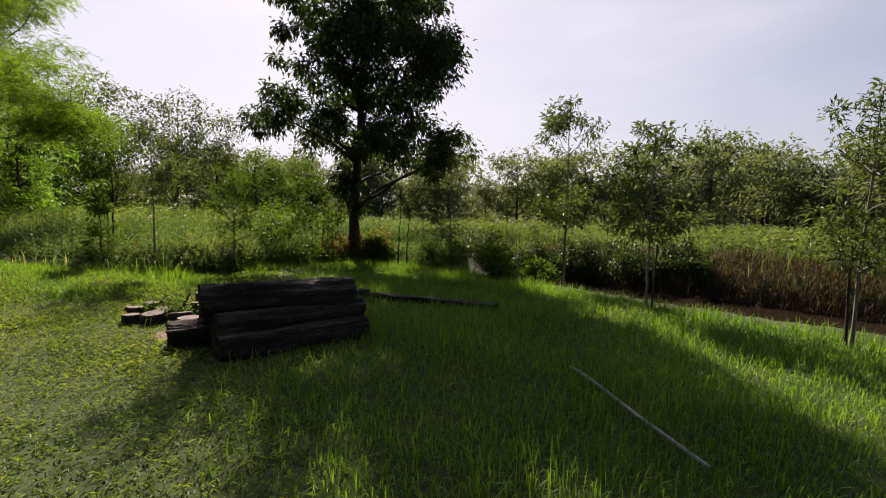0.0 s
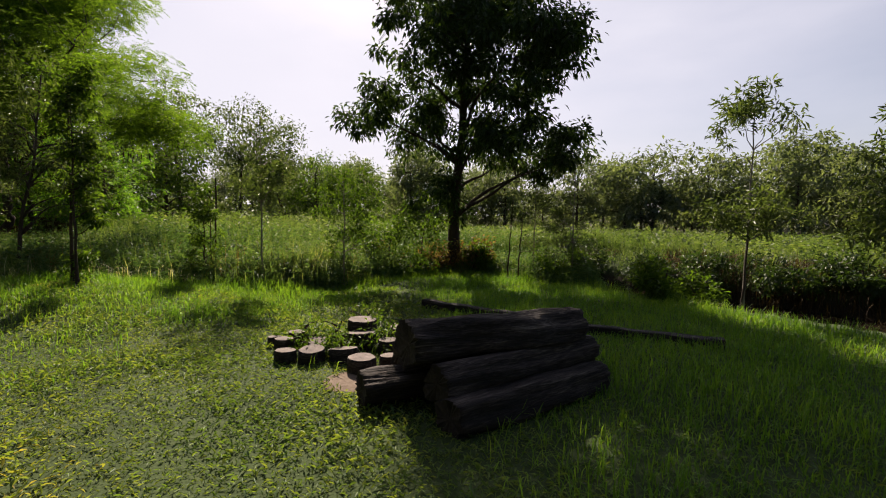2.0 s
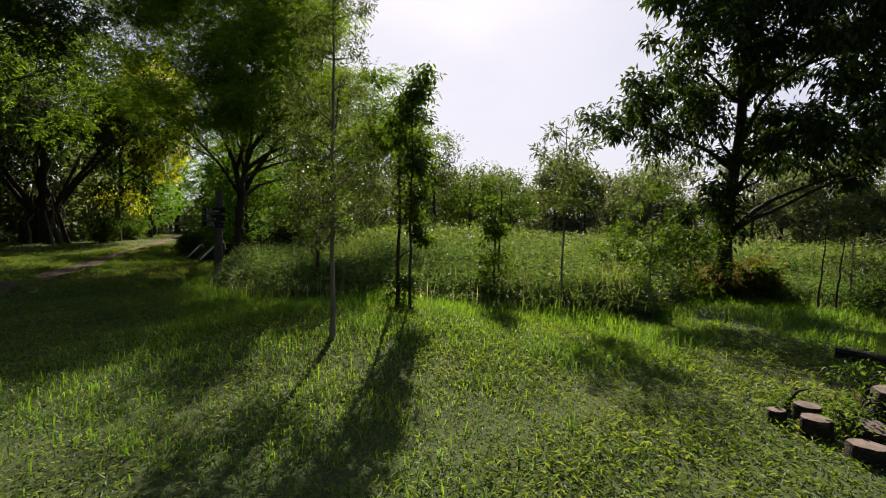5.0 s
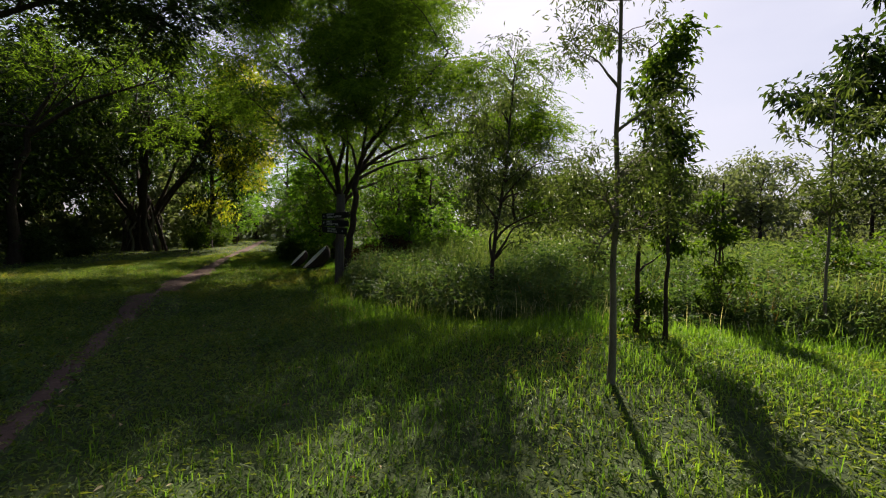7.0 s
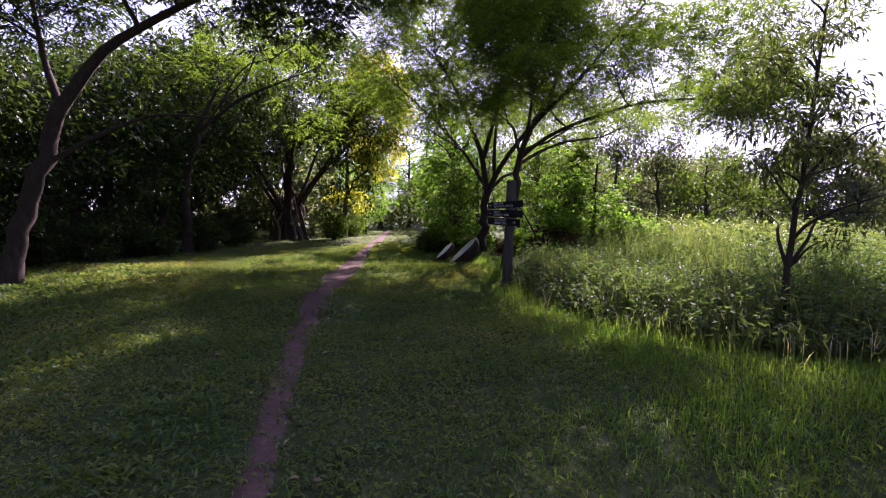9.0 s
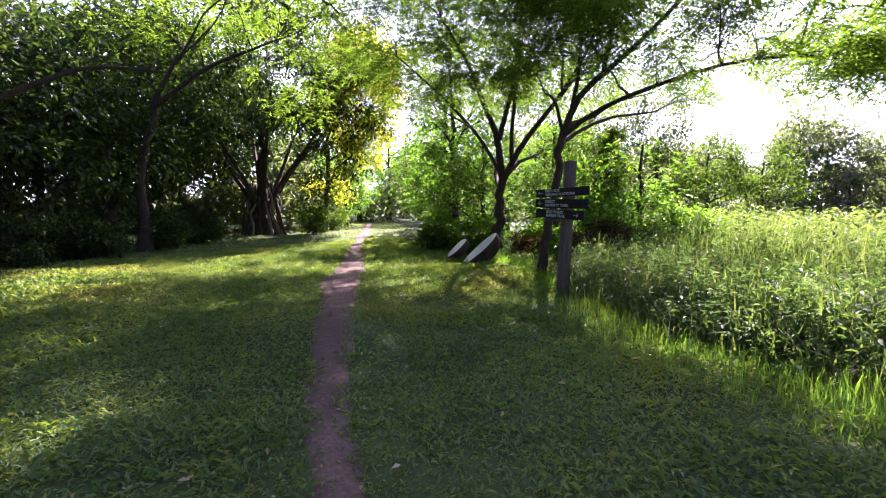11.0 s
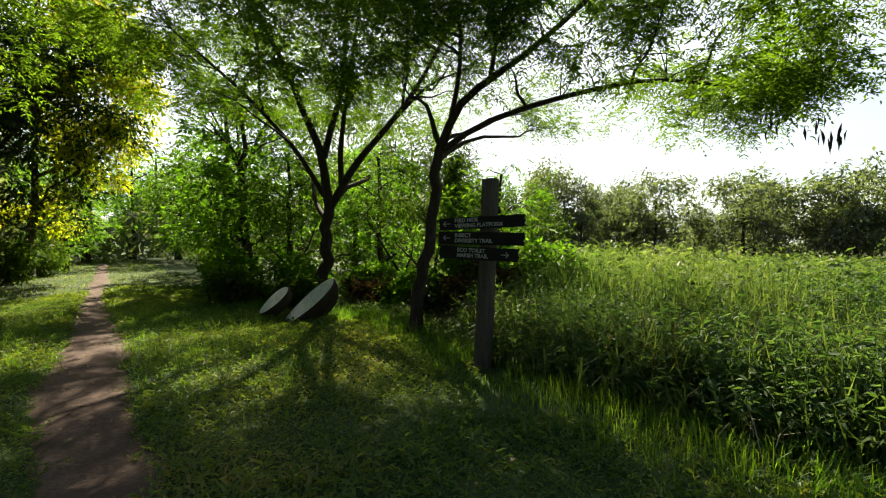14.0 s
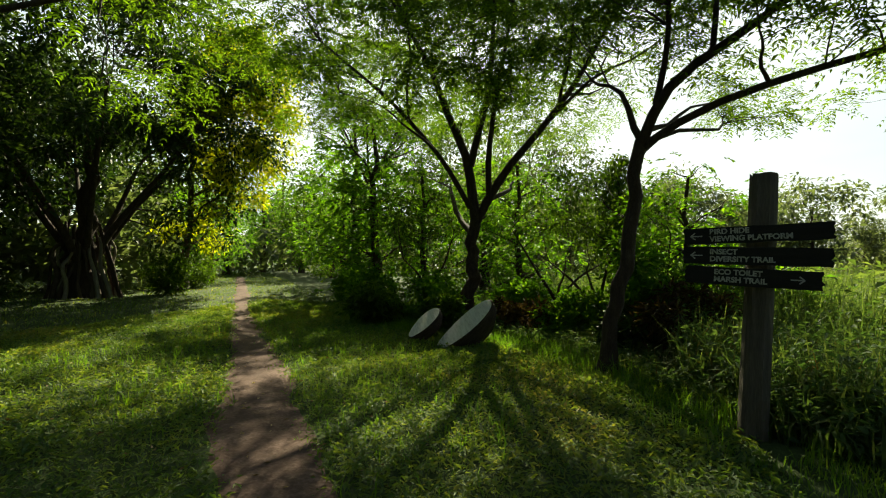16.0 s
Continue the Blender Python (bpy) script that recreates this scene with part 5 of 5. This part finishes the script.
# ---- pale sawn logs by the lane ----
def sawn_log(x, y, z, r, wide, length):
    """A thick trunk round cut aslant, with a pale oval face."""
    t = thing("sawn_log", x, y, float(height(x, y)), "thick log with a pale obliquely sawn face, lying in weeds", "log", "sawn logs by the lane")
    k = 24
    a = np.arange(k) * 2 * np.pi / k
    q = 1 + 0.05 * np.sin(3 * a + x)
    ring = np.stack([np.zeros(k), r * q * np.cos(a) * wide, r * q * np.sin(a)], 1)
    back = ring * np.array([[1, 0.8, 0.8]]) + np.array([[-length, 0, -0.15 * r]])
    mid = ring * np.array([[1, 0.97, 0.97]]) + np.array([[-length * 0.5, 0, -0.05 * r]])
    rim = ring * 0.96 + np.array([[0.02, 0, 0]])
    kk = np.arange(k)
    vv = np.concatenate([back, mid, ring, rim])
    f = np.concatenate([np.stack([i * k + kk, i * k + (kk + 1) % k, (i + 1) * k + (kk + 1) % k, (i + 1) * k + kk], 1) for i in range(3)])
    b_ = part("bark", mesh_of("bark", vv, (), f), BARK, t)
    fv = np.concatenate([rim, [[0.022, 0, 0]]])
    f_ = part("sawn_face", mesh_of("sawn_face", fv, np.stack([kk, (kk + 1) % k, np.full(k, k)], 1), (), False), SLAB, t, "pale oval sawn face")
    up_ = Vector((0.72, 0.18, 0.66)).normalized()
    nor_ = Vector((-0.46, -0.58, 0.67))
    nor_ = (nor_ - up_ * nor_.dot(up_)).normalized()
    turn_ = Matrix((nor_, up_.cross(nor_), up_)).transposed().to_4x4()
    for o in (b_, f_):
        o.matrix_basis = Matrix.Translation((0, 0, z)) @ turn_
    return t


sawn_log(-18.62, 14.86, 0.37, 0.66, 0.42, 0.34)
sawn_log(-19.42, 15.0, 0.34, 0.38, 0.62, 0.20)

# ---- sign post ----
SX, SY = -15.13, 11.74
sign = thing("signpost", SX, SY, float(height(SX, SY)) - 0.05, "weathered wooden signpost with three dark direction boards", "signpost", turn=-15)
bm = bmesh.new()
bmesh.ops.create_cone(bm, cap_ends=True, segments=14, radius1=0.112, radius2=0.098, depth=2.30)
bmesh.ops.subdivide_edges(bm, edges=[e_ for e_ in bm.edges if abs(e_.verts[0].co.z - e_.verts[1].co.z) > 1], cuts=14)
for v in bm.verts:
    a = math.atan2(v.co.y, v.co.x)
    k = 1 + 0.09 * noise.noise(Vector((math.cos(a) * 2, math.sin(a) * 2, v.co.z * 0.7))) + 0.05 * math.sin(9 * a)
    v.co.x *= k
    v.co.y *= k
    if v.co.z > 1.1:
        v.co.z += 0.03 * noise.noise(Vector((v.co.x * 25, v.co.y * 25, 1)))
for v in bm.verts:
    v.co.x += 0.04 * (v.co.z - 0.5)
bmesh.ops.translate(bm, verts=bm.verts, vec=(0, 0, 1.14))
part("post", bm, POST, sign)


def lettering(text, size, parent, m):
    cu = bpy.data.curves.new("words", "FONT")
    cu.body, cu.size, cu.extrude, cu.align_y = text, size, 0.001, "CENTER"
    cu.offset = 0.0025
    ob = new("words", cu)
    me = bpy.data.meshes.new_from_object(ob.evaluated_get(bpy.context.evaluated_depsgraph_get()))
    bpy.data.objects.remove(ob)
    o = part("lettering", me, PAINT, parent, "worn pale painted letters")
    o.matrix_basis = m


def arrow(parent, m, way):
    bm = bmesh.new()
    for x0, x1, y0, y1, rot in [(-0.045, 0.045, -0.005, 0.005, 0), (-0.045, 0.0, -0.005, 0.005, 40), (-0.045, 0.0, -0.005, 0.005, -40)]:
        vs = [bm.verts.new(p) for p in ((x0, y0, 0), (x1, y0, 0), (x1, y1, 0), (x0, y1, 0))]
        if rot:
            bmesh.ops.rotate(bm, cent=(-0.045, 0, 0), matrix=Matrix.Rotation(radians(rot), 3, "Z"), verts=vs)
        bm.faces.new(vs)
    if way > 0:
        bmesh.ops.rotate(bm, cent=(0, 0, 0), matrix=Matrix.Rotation(math.pi, 3, "Z"), verts=bm.verts)
    o = part("arrow", bm, PAINT, parent, "pale painted arrow")
    o.matrix_basis = m


for z_, x0, x1, hgt_, tilt_, lines, way in [(1.78, -0.57, 0.47, 0.14, 2.0, ("BIRD HIDE", "VIEWING PLATFORM"), -1), (1.59, -0.57, 0.46, 0.15, -1.0, ("INSECT", "DIVERSITY TRAIL"), -1), (1.41, -0.56, 0.40, 0.15, -2.5, ("ECO TOILET", "MARSH TRAIL"), 1)]:
    bm = bmesh.new()
    nseg = 12
    top_, bot_ = [], []
    ends = np.random.default_rng(int(z_ * 100))
    outline = [(x0 + (x1 - x0) * i / nseg, hgt_ / 2 + float(ends.normal(0, 0.002))) for i in range(nseg + 1)]
    outline += [(x1 + float(ends.uniform(-0.015, 0.012)), hgt_ * (0.5 - (i + 1) / 8)) for i in range(7)]
    outline += [(x1 - (x1 - x0) * i / nseg, -hgt_ / 2 + float(ends.normal(0, 0.002))) for i in range(nseg + 1)]
    outline += [(x0 + float(ends.uniform(-0.008, 0.01)), -hgt_ * (0.5 - (i + 1) / 8)) for i in range(7)]
    f = bm.faces.new([bm.verts.new((px0, -0.135, pz0)) for px0, pz0 in outline])
    ext = bmesh.ops.extrude_face_region(bm, geom=[f])
    bmesh.ops.translate(bm, verts=[g_ for g_ in ext["geom"] if isinstance(g_, bmesh.types.BMVert)], vec=(0, 0.032, 0))
    bmesh.ops.recalc_face_normals(bm, faces=bm.faces)
    board = part("board", bm, BOARD, sign, "dark painted board with worn pale lettering")
    board.matrix_basis = pose(0, 0, z_, 0, -tilt_, 0)
    for line, dz in zip(lines, (0.032, -0.030)):
        lettering(line, 0.062, board, pose(x0 + (0.2 if way < 0 else 0.22), -0.138, dz, 90, 0, 0))
    arrow(board, pose(x0 + 0.10 if way < 0 else x1 - 0.16, -0.138, 0, 90, 0, 0), way)
